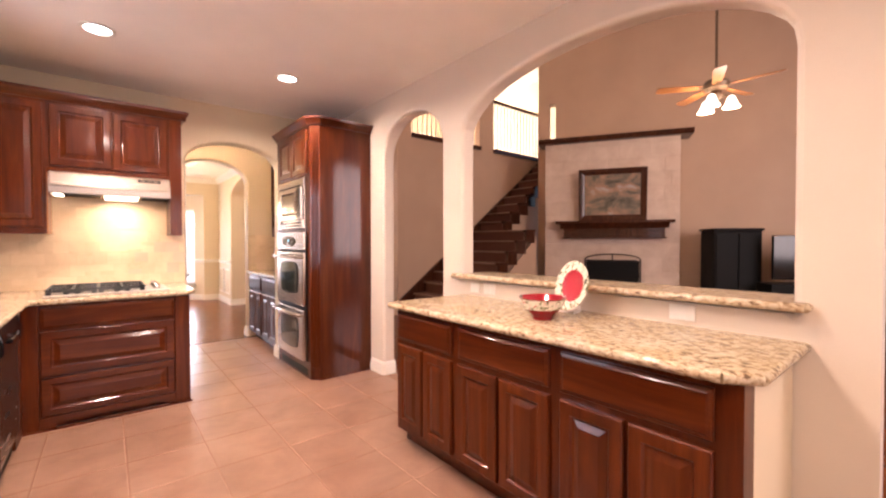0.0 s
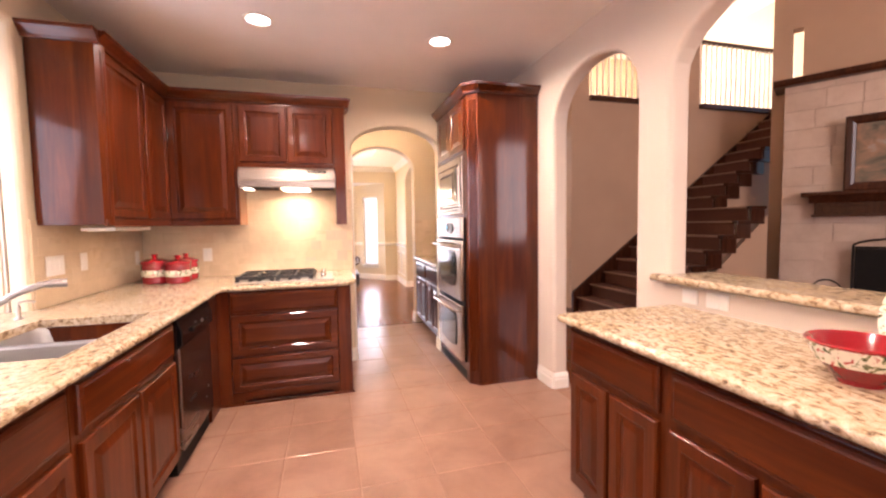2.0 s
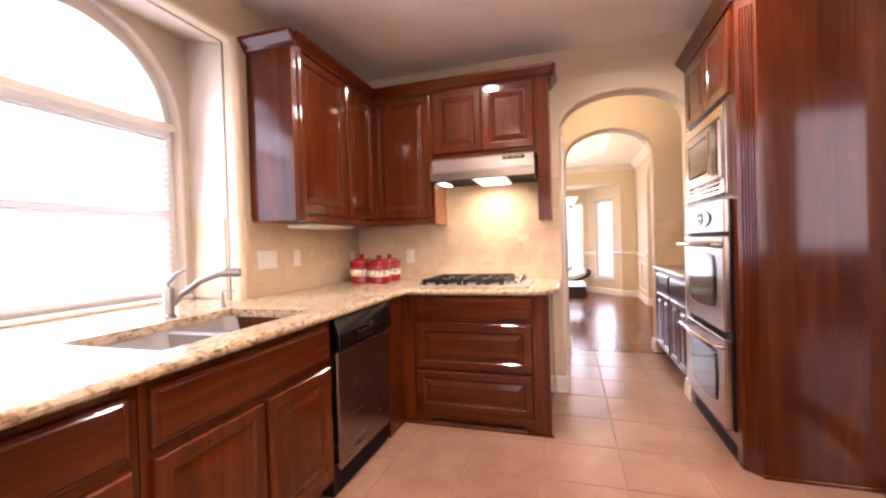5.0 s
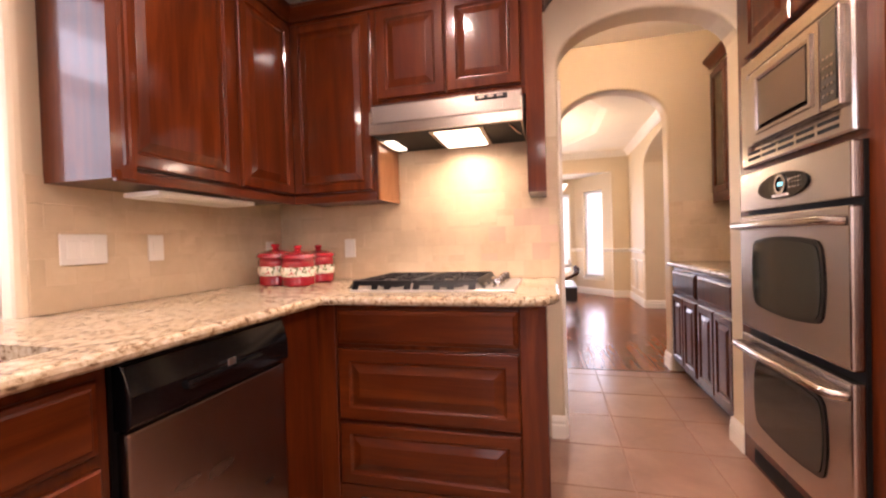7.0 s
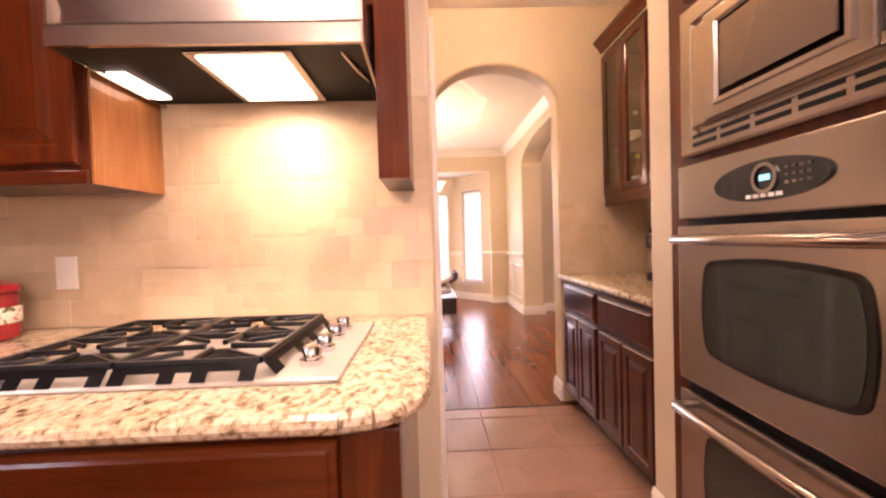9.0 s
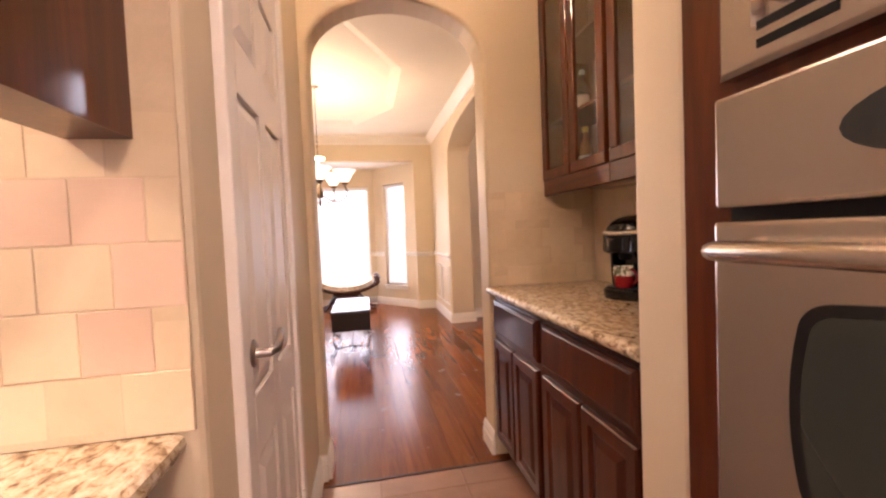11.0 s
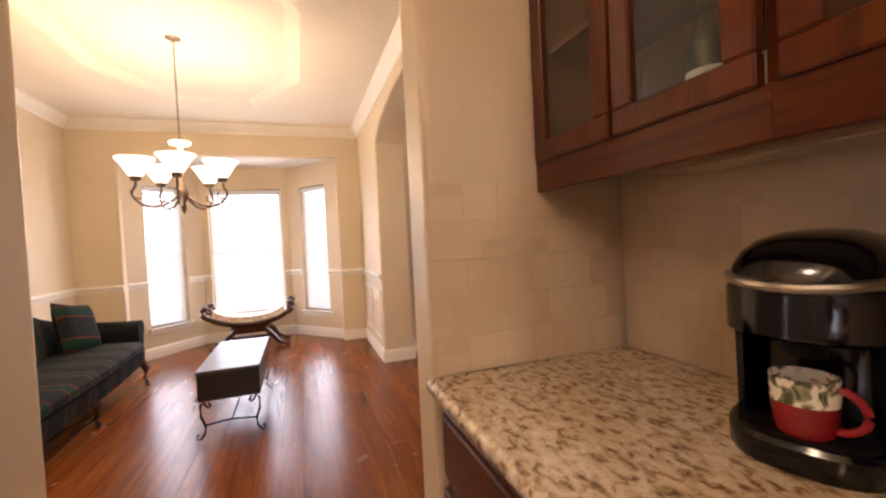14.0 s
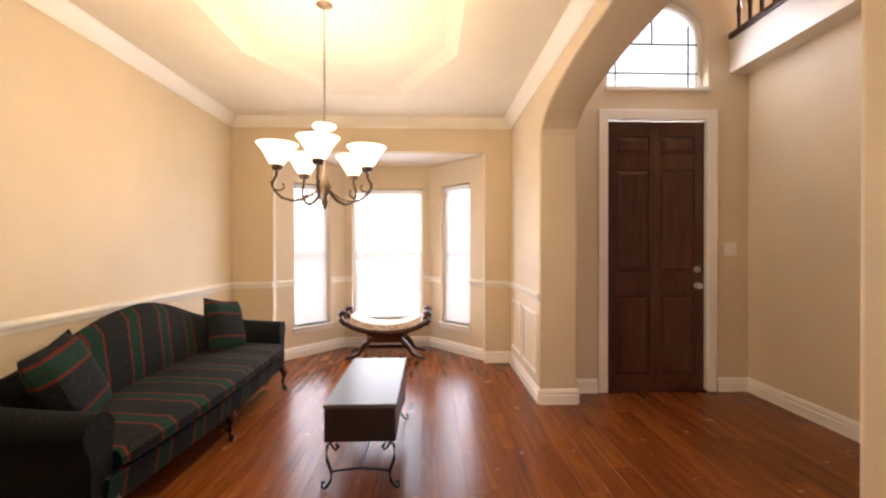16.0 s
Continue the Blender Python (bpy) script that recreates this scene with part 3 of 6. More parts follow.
slab("wall_foyer_near", XR + 0.04, XR + 0.18, 6.18, 6.5, 0, 5.6, WALL)
slab("wall_foyer_upper", 2.2, 2.33, 6.3, 9.75, 3.2, 5.6, WALL)

# skirting, crown and chair rail
for p, q in (((0.61, YB, 0), (0.535, YB, 0)), ((0.61, YB + 0.17, 0), (0.61, YB, 0)), ((1.512, YB, 0), (1.512, YB + 0.17, 0)),
             ((XR, 3.508, 0), (XR, 3.75, 0)), ((XR + 0.13, 3.508, 0), (XR, 3.508, 0)),
             ((XR, 2.31, 0), (XR, 2.595, 0)), ((XR, 0.13, 0), (XR, 0.36, 0)),
             ((0.645, YE, 0), (0.605, YE, 0)), ((0.605, YE, 0), (0.605, 5.59, 0)), ((0.645, YE + 0.18, 0), (0.645, YE, 0)), ((1.53, YE, 0), (1.53, YE + 0.18, 0)),
             ((XD0, YD, 0), (XD0, 6.33, 0)), ((-0.67, YD, 0), (XD0, YD, 0)), ((XD1, YD, 0), (1.71, YD, 0)),
             ((XD1, 9.45, 0), (XD1, YD, 0)), ((XD1 + 0.32, 9.45, 0), (XD1, 9.45, 0)),
             ((XD1, 6.33, 0), (XD1, 6.90, 0)),
             ((4.0, 9.70, 0), (3.71, 9.70, 0)), ((4.0, 7.70, 0), (4.0, 9.70, 0)), ((2.60, 9.70, 0), (2.33, 9.70, 0)), ((2.33, 9.70, 0), (2.33, 9.45, 0))):
    moulding("baseboard", BASE, p, q, TRIM)
for p, q in zip(BAY[::-1], BAY[::-1][1:]):
    moulding("baseboard", BASE, (*p, 0), (*q, 0), TRIM)
for p, q in (((XD0, YD, 0), (XD0, 6.33, 0)), ((XD1, YD, 0), (XD0, YD, 0)), ((XD1, 6.33, 0), (XD1, YD, 0))):
    moulding("crown_moulding", CROWN, (p[0], p[1], 2.665), (q[0], q[1], 2.665), TRIM)
for p, q in (((XD0, YD, 0), (XD0, 6.33, 0)), ((-0.67, YD, 0), (XD0, YD, 0)), ((XD1, YD, 0), (1.71, YD, 0)), ((XD1, 9.45, 0), (XD1, YD, 0))):
    moulding("chair_rail", CHAIR, (p[0], p[1], 0.86), (q[0], q[1], 0.86), TRIM)
for i, (p, q) in enumerate(zip(BAY[::-1], BAY[::-1][1:])):
    P, Q = Vector(p), Vector(q)
    n = (Q - P).normalized()
    L = (Q - P).length
    w = 0.50 if i != 1 else 0.94
    a = (L - w) / 2
    for s0, s1 in ((0, a - 0.01), (L - a + 0.01, L)):
        A, B = P + n * s0, P + n * s1
        moulding("chair_rail", CHAIR, (A.x, A.y, 0.86), (B.x, B.y, 0.86), TRIM)

# ---- kitchen ----
def base_cabinet(m, w, depth, doors, drawer=True, toe=True, h=0.885, label="", group="", face=CAB_V, front=CAB_H, z_split=0.69, hollow=False):
    """A base cabinet, front at local y = 0, width along x; doors is how many doors stand under the drawer."""
    c = thing("base_cabinet", m, label or "reddish-brown stained wooden base cabinet with raised-panel doors", "cabinet", group)
    b = box(0, w, 0.0, depth, 0.10 if toe else 0.0, 0.62 if hollow else h)
    if hollow:
        box(0, w, 0.0, 0.02, 0.62, h, bm=b)
        box(0, 0.02, 0.02, depth, 0.62, h, bm=b)
        box(w - 0.02, w, 0.02, depth, 0.62, h, bm=b)
    if toe:
        box(0, w, 0.075, depth, 0.0, 0.10, bm=b)
    part("body", b, face, c)
    g = 0.028
    if drawer:
        part("drawer_front", slab_front(w - 2 * g, h - 0.025 - z_split, g, z_split), front, c)
    top = (z_split - 0.03) if drawer else h - 0.025
    n = max(1, doors)
    dw = (w - 2 * g - (n - 1) * 0.02) / n
    for i in range(doors):
        part("door", raised_panel(dw, top - 0.135, g + i * (dw + 0.02), 0.135), face, c)
    return c


SINKRUN = "base cabinets under the window"
base_cabinet(pose(-0.46, 0.95, 0, 0, 0, 90), 0.66, 0.74, 1, group=SINKRUN)
base_cabinet(pose(-0.46, 1.615, 0, 0, 0, 90), 0.52, 0.74, 1, group=SINKRUN, label="reddish-brown base cabinet with one drawer and raised-panel door")
base_cabinet(pose(-0.46, 2.14, 0, 0, 0, 90), 0.92, 0.74, 2, group=SINKRUN, hollow=True, label="reddish-brown sink base cabinet with two raised-panel doors")
# filler beside the dishwasher, in the corner
filler = thing("corner_filler", pose(-0.46, 3.715, 0, 0, 0, 90), "narrow reddish-brown wooden filler beside the dishwasher", "cabinet")
part("panel", box(0, 0.27, 0, 0.74, 0, 0.885), CAB_V, filler)


def drawer_stack():
    """Bumped-out furniture-style drawer base that carries the cooktop."""
    c = thing("drawer_cabinet", pose(-0.46, 3.975, 0), "reddish-brown wooden three-drawer base cabinet under the cooktop", "cabinet")
    b = box(0, 0.985, 0, 0.79, 0.10, 0.885)
    box(0.1, 0.9, 0.05, 0.79, 0, 0.10, bm=b)
    part("body", b, CAB_V, c)
    for x in (0.885, 0.0):
        w = 0.10 if x else 0.085
        part("corner_post", box(x - 0.003, x + w + 0.003, -0.018, 0.06, 0.0, 0.885, 0.006), CAB_V, c)
    part("drawer_front", slab_front(0.785, 0.15, 0.095, 0.715), CAB_H, c)
    part("drawer_front", raised_panel(0.785, 0.31, 0.095, 0.385, stile=0.06), CAB_H, c)
    part("drawer_front", raised_panel(0.785, 0.27, 0.095, 0.10, stile=0.055), CAB_H, c)
    part("toe_rail", prism([(0.06, 0.0), (0.16, 0.0), (0.19, 0.05), (0.82, 0.05), (0.85, 0.0), (0.93, 0.0), (0.93, 0.095), (0.06, 0.095)], -0.012, 0.03, "y"), CAB_H, c)
    part("shoe_mould", box(-0.01, 1.0, -0.03, -0.014, 0, 0.016, 0.005), CAB_H, c)
    return c


drawer_stack()


def dishwasher():
    c = thing("dishwasher", pose(-0.455, 3.075, 0, 0, 0, 90), "stainless dishwasher with black control strip, built under the worktop", "dishwasher")
    part("body", box(0, 0.62, 0.02, 0.6, 0.0, 0.88), BLACK_MATT, c)
    part("door", box(0.012, 0.608, -0.018, 0.02, 0.13, 0.71, 0.008), STEEL_DARK, c, "dark brushed stainless door")
    b = prism([(-0.02, 0.715), (0.02, 0.715), (0.02, 0.875), (-0.012, 0.875), (-0.036, 0.80), (-0.036, 0.73)], 0.008, 0.612, "x", bevel=0.004)
    strip = part("control_strip", b, BLACK, c, "glossy black control strip")
    part("handle", box(0.16, 0.46, -0.052, -0.03, 0.765, 0.79, 0.008), BLACK, strip)
    part("badge", box(0.295, 0.325, -0.056, -0.051, 0.792, 0.812, 0.002), NICKEL, strip, "small silver badge")
    part("kick_plate", box(0.01, 0.61, 0.06, 0.08, 0.0, 0.12), BLACK_MATT, c)
    return c


dishwasher()


# worktops
def worktop(parent):
    """L-shaped granite worktop with a sink cut out of it and the sill of the window recess, slab by slab."""
    z0, z1 = 0.888, ZCT
    x0, x1 = XL + 0.002, -0.425
    hole = (-1.03, -0.55, 2.28, 3.04)
    for a, c, d, e in ((x0, x1, 0.93, hole[2]), (x0, hole[0], hole[2], hole[3]), (hole[1], x1, hole[2], hole[3]), (x0, x1, hole[3], 3.935), (x0, 0.43, 3.935, YB - 0.003), (-1.675, x0, 2.19, 3.34)):
        part("slab", box(a, c, d, e, z0, z1), GRANITE, parent)
    part("slab_corner", prism([(0.43, 3.935), (0.482, 3.945), (0.527, 3.972), (0.555, 4.015), (0.565, 4.07), (0.565, YB - 0.003), (0.43, YB - 0.003)], z0, z1), GRANITE, parent)


def worktop_edge():
    b = bmesh.new()
    x1 = -0.425
    for p, q in (((x1, 0.93), (x1, 3.935)), ((x1, 3.935), (0.43, 3.935)), ((0.565, 4.07), (0.565, YB - 0.003)), ((0.43, 3.935), (0.482, 3.945)), ((0.482, 3.945), (0.527, 3.972)), ((0.527, 3.972), (0.555, 4.015)), ((0.555, 4.015), (0.565, 4.07))):
        tube([(*p, 0.907), (*q, 0.907)], 0.019, 10, b)
    return b


wt = thing("worktop", None, "cream and brown granite worktop with rounded edge", "worktop")
worktop(wt)
part("rounded_edge", worktop_edge(), GRANITE, wt)


def sink():
    """Two rounded bowls side by side under the cut-out in the stone."""
    c = thing("kitchen_sink", pose(-1.03, 2.28, 0), "double-bowl stainless undermount sink", "sink")
    for y0, y1, d in ((-0.01, 0.40, 0.21), (0.415, 0.77, 0.19)):
        b = bmesh.new()
        loops = []
        for inset, z, rad in ((-0.012, 0.888, 0.07), (0.0, 0.888, 0.07), (0.006, 0.872, 0.07), (0.012, 0.92 - d, 0.07), (0.03, 0.90 - d, 0.06), (0.06, 0.895 - d, 0.04)):
            pts = move(rounded(0.50 - 2 * inset, y1 - y0 - 2 * inset, rad), 0.24, (y0 + y1) / 2)
            loops.append([b.verts.new((p[0], p[1], z)) for p in pts])
        for p, q in zip(loops, loops[1:]):
            for i in range(len(p)):
                b.faces.new((p[i], p[(i + 1) % len(p)], q[(i + 1) % len(p)], q[i]))
        b.faces.new(loops[-1])
        bowl = part("bowl", b, SINK_STEEL, c, smooth=True)
        part("drain", lathe([(0, 0.902 - d), (0.03, 0.902 - d), (0.042, 0.898 - d), (0.042, 0.894 - d)], 16, 0.24, (y0 + y1) / 2), CHROME, bowl)
    part("divider", box(-0.01, 0.49, 0.385, 0.43, 0.80, 0.884, 0.008), SINK_STEEL, c)
    return c


sink()


def faucet():
    c = thing("kitchen_faucet", pose(-1.10, 2.76, ZCT), "brushed nickel pull-out faucet behind the sink", "faucet")
    part("body", lathe([(0, 0), (0.03, 0), (0.03, 0.012), (0.022, 0.02), (0.022, 0.12), (0.019, 0.14), (0.0, 0.15)], 18), NICKEL, c, smooth=True)
    path = [(0.005, 0.01, 0.06), (0.05, 0.03, 0.11), (0.12, 0.06, 0.165), (0.19, 0.10, 0.195), (0.245, 0.13, 0.20)]
    part("spout", tube(path, 0.015, 12, taper=[1, 0.95, 0.95, 1.05, 1.2]), NICKEL, c, smooth=True)
    part("spray_head", tube([(0.215, 0.113, 0.2), (0.27, 0.145, 0.196)], 0.021, 12), NICKEL, c, smooth=True)
    part("lever", tube([(0, 0, 0.13), (-0.004, -0.004, 0.16), (0.02, 0.02, 0.20), (0.06, 0.045, 0.225)], 0.011, 10, taper=[1.5, 1.2, 0.9, 0.6]), NICKEL, c, smooth=True)
    s = thing("soap_dispenser", pose(-1.14, 3.10, ZCT), "small brushed nickel soap dispenser on the worktop", "dispenser")
    part("base", lathe([(0, 0), (0.018, 0), (0.018, 0.008), (0.009, 0.012), (0.009, 0.07), (0, 0.07)], 14), NICKEL, s, smooth=True)
    part("nozzle", tube([(0, 0, 0.06), (0, 0, 0.085), (0.03, 0.01, 0.09), (0.06, 0.02, 0.082)], 0.007, 8), NICKEL, s, smooth=True)


faucet()


# window over the sink
def frame_rect(w, h, t, d, x=0.0, z=0.0, y=0.0):
    b = bmesh.new()
    for a, c, e, f in ((0, w, 0, t), (0, w, h - t, h), (0, t, t, h - t), (w - t, w, t, h - t)):
        box(x + a, x + c, y, y + d, z + e, z + f, 0.003, b, 1)
    return b


def blinds(parent, w, z0, z1, y, x=0.0, pitch=0.045, tilt=28):
    n = int((z1 - z0) / pitch)
    b = bmesh.new()
    c, s = math.cos(radians(tilt)) * 0.025, math.sin(radians(tilt)) * 0.025
    prism([(-c, -s), (c, s), (c, s + 0.003), (-c, -s + 0.003)], 0, w, "x", b)
    me = bpy.data.meshes.new("blind_slat")
    bmesh.ops.recalc_face_normals(b, faces=b.faces)
    b.to_mesh(me)
    b.free()
    me.materials.append(BLIND)
    for i in range(n):
        o = new("blind_slat", me)
        o.parent = parent
        o.location = (x, y, z0 + 0.03 + i * pitch)
    part("blind_head_rail", box(x, x + w, y - 0.03, y + 0.03, z1 - 0.05, z1), BLIND, parent)
    part("blind_bottom_rail", box(x, x + w, y - 0.025, y + 0.025, z0, z0 + 0.018, 0.004), BLIND, parent)


kwin = thing("window_1", pose(-1.75, 2.25, 0, 0, 0, 90), kind="structure")
part("window_frame", frame_rect(1.10, 1.06, 0.045, 0.06, 0, ZCT + 0.02), TRIM, kwin)
part("transom_bar", box(0, 1.10, -0.03, 0.06, 1.985, 2.035, 0.005), TRIM, kwin)
part("meeting_rail", box(0.04, 1.06, 0.0, 0.05, 1.45, 1.49, 0.004), TRIM, kwin)
b = bmesh.new()
cur = arch_curve(0, 1.10, 1.97, 2.56, 20)
for (a, za), (c, zc) in zip(cur, cur[1:]):
    prism([(a, za), (c, zc), (0.55 + (c - 0.55) * 0.92, 1.97 + (zc - 1.97) * 0.9), (0.55 + (a - 0.55) * 0.92, 1.97 + (za - 1.97) * 0.9)], 0, 0.05, "y", b)
part("arched_frame", b, TRIM, kwin)
pane = part("pane", box(0.04, 1.06, 0.03, 0.036, 0.97, 2.54), GLASS, kwin)
pane.visible_shadow = False
part("window_sill", box(-0.03, 1.13, -0.09, -0.0, ZCT + 0.002, ZCT + 0.025, 0.006), TRIM, kwin)
blinds(kwin, 0.99, ZCT + 0.05, 1.98, -0.02, 0.055, 0.042, 52)
tagged(part("backdrop_kitchen_window", box(-4.02, -4.0, -2, 8, -1, 6), DAYLIGHT), kind="structure")


# upper cabinets
def upper_cabinet(m, w, depth, doors, z0=1.40, z1=2.44, label="", group="uppers", bottom_only=None):
    c = thing("wall_cabinet", m, label or "reddish-brown stained wall cabinet with raised-panel doors", "cabinet", group)
    part("body", box(0, w, 0, depth, z0, z1), CAB_V, c)
    g = 0.02
    dw = (w - 2 * g - (doors - 1) * 0.012) / doors
    for i in range(doors):
        part("door", raised_panel(dw, z1 - z0 - 0.075, g + i * (dw + 0.012), z0 + 0.045), CAB_V, c)
    part("light_rail", box(0, w, -0.012, 0.012, z0 - 0.01, z0 + 0.03, 0.004), CAB_H, c)
    return c


UP = "wall cabinets round the corner"
left1 = upper_cabinet(pose(-0.89, 3.425, 0, 0, 0, 90), 0.575, 0.325, 1, group=UP)
part("side_panel", box(-0.008, 0.0, 0.0, 0.325, 1.40, 2.44), CAB_V, left1)
part("corner_stile", prism([(-0.01, 0.0), (0.045, -0.026), (0.06, -0.026), (0.06, 0.0)], 1.40, 2.44, "z"), CAB_V, left1)
upper_cabinet(pose(-0.89, 4.00, 0, 0, 0, 90), 0.45, 0.325, 1, group=UP, label="narrow reddish-brown corner wall cabinet with raised-panel door")
upper_cabinet(pose(-0.89, 4.45, 0), 0.53, 0.315, 1, group=UP)
hoodcab = upper_cabinet(pose(-0.36, 4.45, 0), 0.81, 0.315, 2, 1.885, 2.44, group=UP, label="short reddish-brown wall cabinet with two doors above the range hood")
part("side_post", box(0.81, 0.90, -0.005, 0.315, 1.385, 2.44), CAB_V, hoodcab, "reddish-brown side panel beside the hood")
part("pale_side", box(0.0, 0.008, 0.006, 0.312, 1.392, 1.882), CAB_PALE, hoodcab, "paler wooden side of the neighbouring cabinet")
for p, q in (((-0.89, 3.415, 2.435), (-0.89, 4.47, 2.435)), ((XL, 3.415, 2.435), (-0.86, 3.415, 2.435)), ((-0.91, 4.45, 2.435), (0.58, 4.45, 2.435)), ((0.54, 4.42, 2.435), (0.54, YB, 2.435))):
    moulding("cabinet_crown", CABCROWN, q, p, CAB_H)
upper_cabinet(pose(-0.89, 1.2, 0, 0, 0, 90), 0.75, 0.325, 2, group=UP)


def under_light(y0, y1):
    c = thing("under_cabinet_light", pose(-0.98, y0, 1.385), "slim white light fixture, unlit, under the wall cabinets", "light fixture")
    part("housing", box(-0.13, 0.055, 0, y1 - y0, -0.022, -0.001, 0.005), PLASTIC_WHITE, c)
    part("diffuser", box(-0.11, 0.035, 0.03, y1 - y0 - 0.03, -0.026, -0.021, 0.002), PLASTIC_WHITE, c, "frosted diffuser")
    return c


under_light(3.62, 4.16)


def range_hood():
    c = thing("range_hood", pose(0.05, YB - 0.002, 0), "stainless under-cabinet range hood with its lamp lit", "range hood")
    w = 0.385
    yf = -0.46
    part("front", prism([(yf - 0.008, 1.706), (yf - 0.008, 1.755), (yf, 1.765), (yf + 0.014, 1.77), (yf + 0.026, 1.86), (yf + 0.04, 1.876), (-0.02, 1.876), (-0.02, 1.865), (yf + 0.05, 1.862), (yf + 0.036, 1.85), (yf + 0.012, 1.76), (yf + 0.006, 1.706)], -w, w, "x"), STEEL, c)
    for s in (-1, 1):
        part("side", prism([(yf, 1.706), (yf, 1.822), (yf + 0.05, 1.872), (-0.002, 1.872), (-0.002, 1.70), (-0.20, 1.70)], s * w - 0.004, s * w + 0.004, "x"), STEEL, c)
    part("underside", box(-w + 0.006, w - 0.006, yf + 0.008, -0.004, 1.714, 1.732), BLACK_MATT, c, "dark underside with filters")
    part("filter_plate", prism([(-0.42, 1.704), (-0.42, 1.722), (-0.05, 1.722), (-0.05, 1.70)], -0.085, 0.195, "x", bevel=0.003), STEEL, c)
    part("lamp_lens", prism([(-0.405, 1.699), (-0.405, 1.706), (-0.08, 1.703), (-0.08, 1.695)], -0.06, 0.17, "x", bevel=0.003), HOOD_GLOW, c, "lit warm lamp lens")
    part("lamp_lens", box(-w + 0.012, -w + 0.065, -0.29, -0.08, 1.706, 1.722), HOOD_GLOW, c)
    part("catch", tube([(w - 0.07, yf + 0.05, 1.722), (w - 0.035, -0.28, 1.704), (w - 0.02, -0.2, 1.712)], 0.006, 8), CHROME, c)
    sp = part("switch_panel", box(0.16, 0.32, -0.004, 0.004, -0.013, 0.013, 0.002), BLACK, c)
    sp.matrix_local = pose(0, yf + 0.023, 1.842, -8)
    for i in range(3):
        part("switch", box(0.18 + i * 0.045, 0.21 + i * 0.045, -0.007, -0.003, -0.006, 0.006), STEEL_DARK, sp)
    return c


range_hood()


def apron(bm, x0, x1, y0, y1, right):
    """Sloping skirt of a cast-iron grate, with low slots cut into it."""
    out, z0, zm, z1 = 0.032, 0.013, 0.030, 0.052
    side = ((x1, y0), (x1, y1)) if right else ((x0, y1), (x0, y0))
    skirt = []
    for p, q in (((x0, y0), (x1, y0)), side, ((x1, y1), (x0, y1))):
        d = Vector((q[0] - p[0], q[1] - p[1], 0))
        n = Vector((d.y, -d.x, 0)).normalized()
        p, k = Vector((*p, 0)), 9
        for i in range(k):
            a, b = p + d * i / k, p + d * (i + 1) / k
            low = zm if i in (1, 2, 4, 6, 7) else z0
            s = out * (z1 - low) / (z1 - z0)
            vs = [bm.verts.new(v) for v in ((*(a + n * s)[:2], low), (*(b + n * s)[:2], low), (*b[:2], z1), (*a[:2], z1))]
            skirt.append(bm.faces.new(vs))
    bmesh.ops.solidify(bm, geom=skirt, thickness=0.007)


def cooktop():
    c = thing("gas_cooktop", pose(-0.36, 4.07, ZCT), "gas cooktop with black cast-iron grates on the worktop", "cooktop")
    part("tray", box(0, 0.76, 0, 0.54, 0.0, 0.012, 0.005), material("pale_enamel_tray", (0.55, 0.50, 0.44), 0.25, 0.3), c, "pale tray")
    for gx in (0.015, 0.31):
        g = bmesh.new()
        x0, x1, y0, y1 = gx, gx + 0.285, 0.03, 0.51
        for p, q in (((x0, y0), (x1, y0)), ((x1, y0), (x1, y1)), ((x1, y1), (x0, y1)), ((x0, y1), (x0, y0)), ((x0, 0.27), (x1, 0.27))):
            tube([(*p, 0.045), (*q, 0.045)], 0.008, 6, g)
        for cy in (0.15, 0.39):
            cx = (x0 + x1) / 2
            for dx, dy in ((1, 0), (-1, 0), (0, 1), (0, -1)):
                tube([(cx + dx * 0.03, cy + dy * 0.03, 0.048), (cx + dx * 0.14, cy + dy * 0.115, 0.045)], 0.007, 6, g)
            for dx, dy in ((1, 1), (-1, 1), (1, -1), (-1, -1)):
                tube([(cx + dx * 0.05, cy + dy * 0.05, 0.047), (cx + dx * 0.14, cy + dy * 0.11, 0.045)], 0.006, 6, g)
        apron(g, x0, x1, y0, y1, gx > 0.2)
        part("grate", g, IRON, c)
        for cy in (0.15, 0.39):
            part("burner", lathe([(0, 0.032), (0.04, 0.032), (0.045, 0.026), (0.045, 0.02), (0.06, 0.016), (0.06, 0.01)], 20, (x0 + x1) / 2, cy), BLACK_MATT, c)
    for i in range(4):
        k = part("knob", lathe([(0, 0.04), (0.017, 0.04), (0.02, 0.034), (0.02, 0.014), (0.027, 0.012), (0.027, 0.0)], 16), CHROME, c, smooth=True)
        k.location = (0.68, 0.10 + i * 0.115, 0.012)
    return c


cooktop()


def canister(x, y, s):
    c = thing("canister", pose(x, y, ZCT) @ Matrix.Diagonal((1.22 * s, 1.22 * s, s, 1)), "glossy red ceramic canister with a painted floral band and lid", "canister", "canisters in the corner")
    part("jar", lathe([(0, 0), (0.07, 0), (0.078, 0.008), (0.08, 0.05), (0.078, 0.055), (0.079, 0.06)], 24), RED, c, smooth=True)
    part("band", lathe([(0.079, 0.058), (0.082, 0.065), (0.082, 0.105), (0.079, 0.112)], 24), FLORAL, c, "cream band painted with leaves", smooth=True)
    part("upper", lathe([(0.078, 0.11), (0.08, 0.115), (0.08, 0.15), (0.07, 0.165), (0, 0.165)], 24), RED, c, smooth=True)
    part("lid", lathe([(0.084, 0.162), (0.086, 0.172), (0.08, 0.185), (0.05, 0.2), (0.018, 0.206), (0.012, 0.215), (0.02, 0.225), (0.018, 0.238), (0, 0.243)], 24), RED, c, smooth=True)
    return c


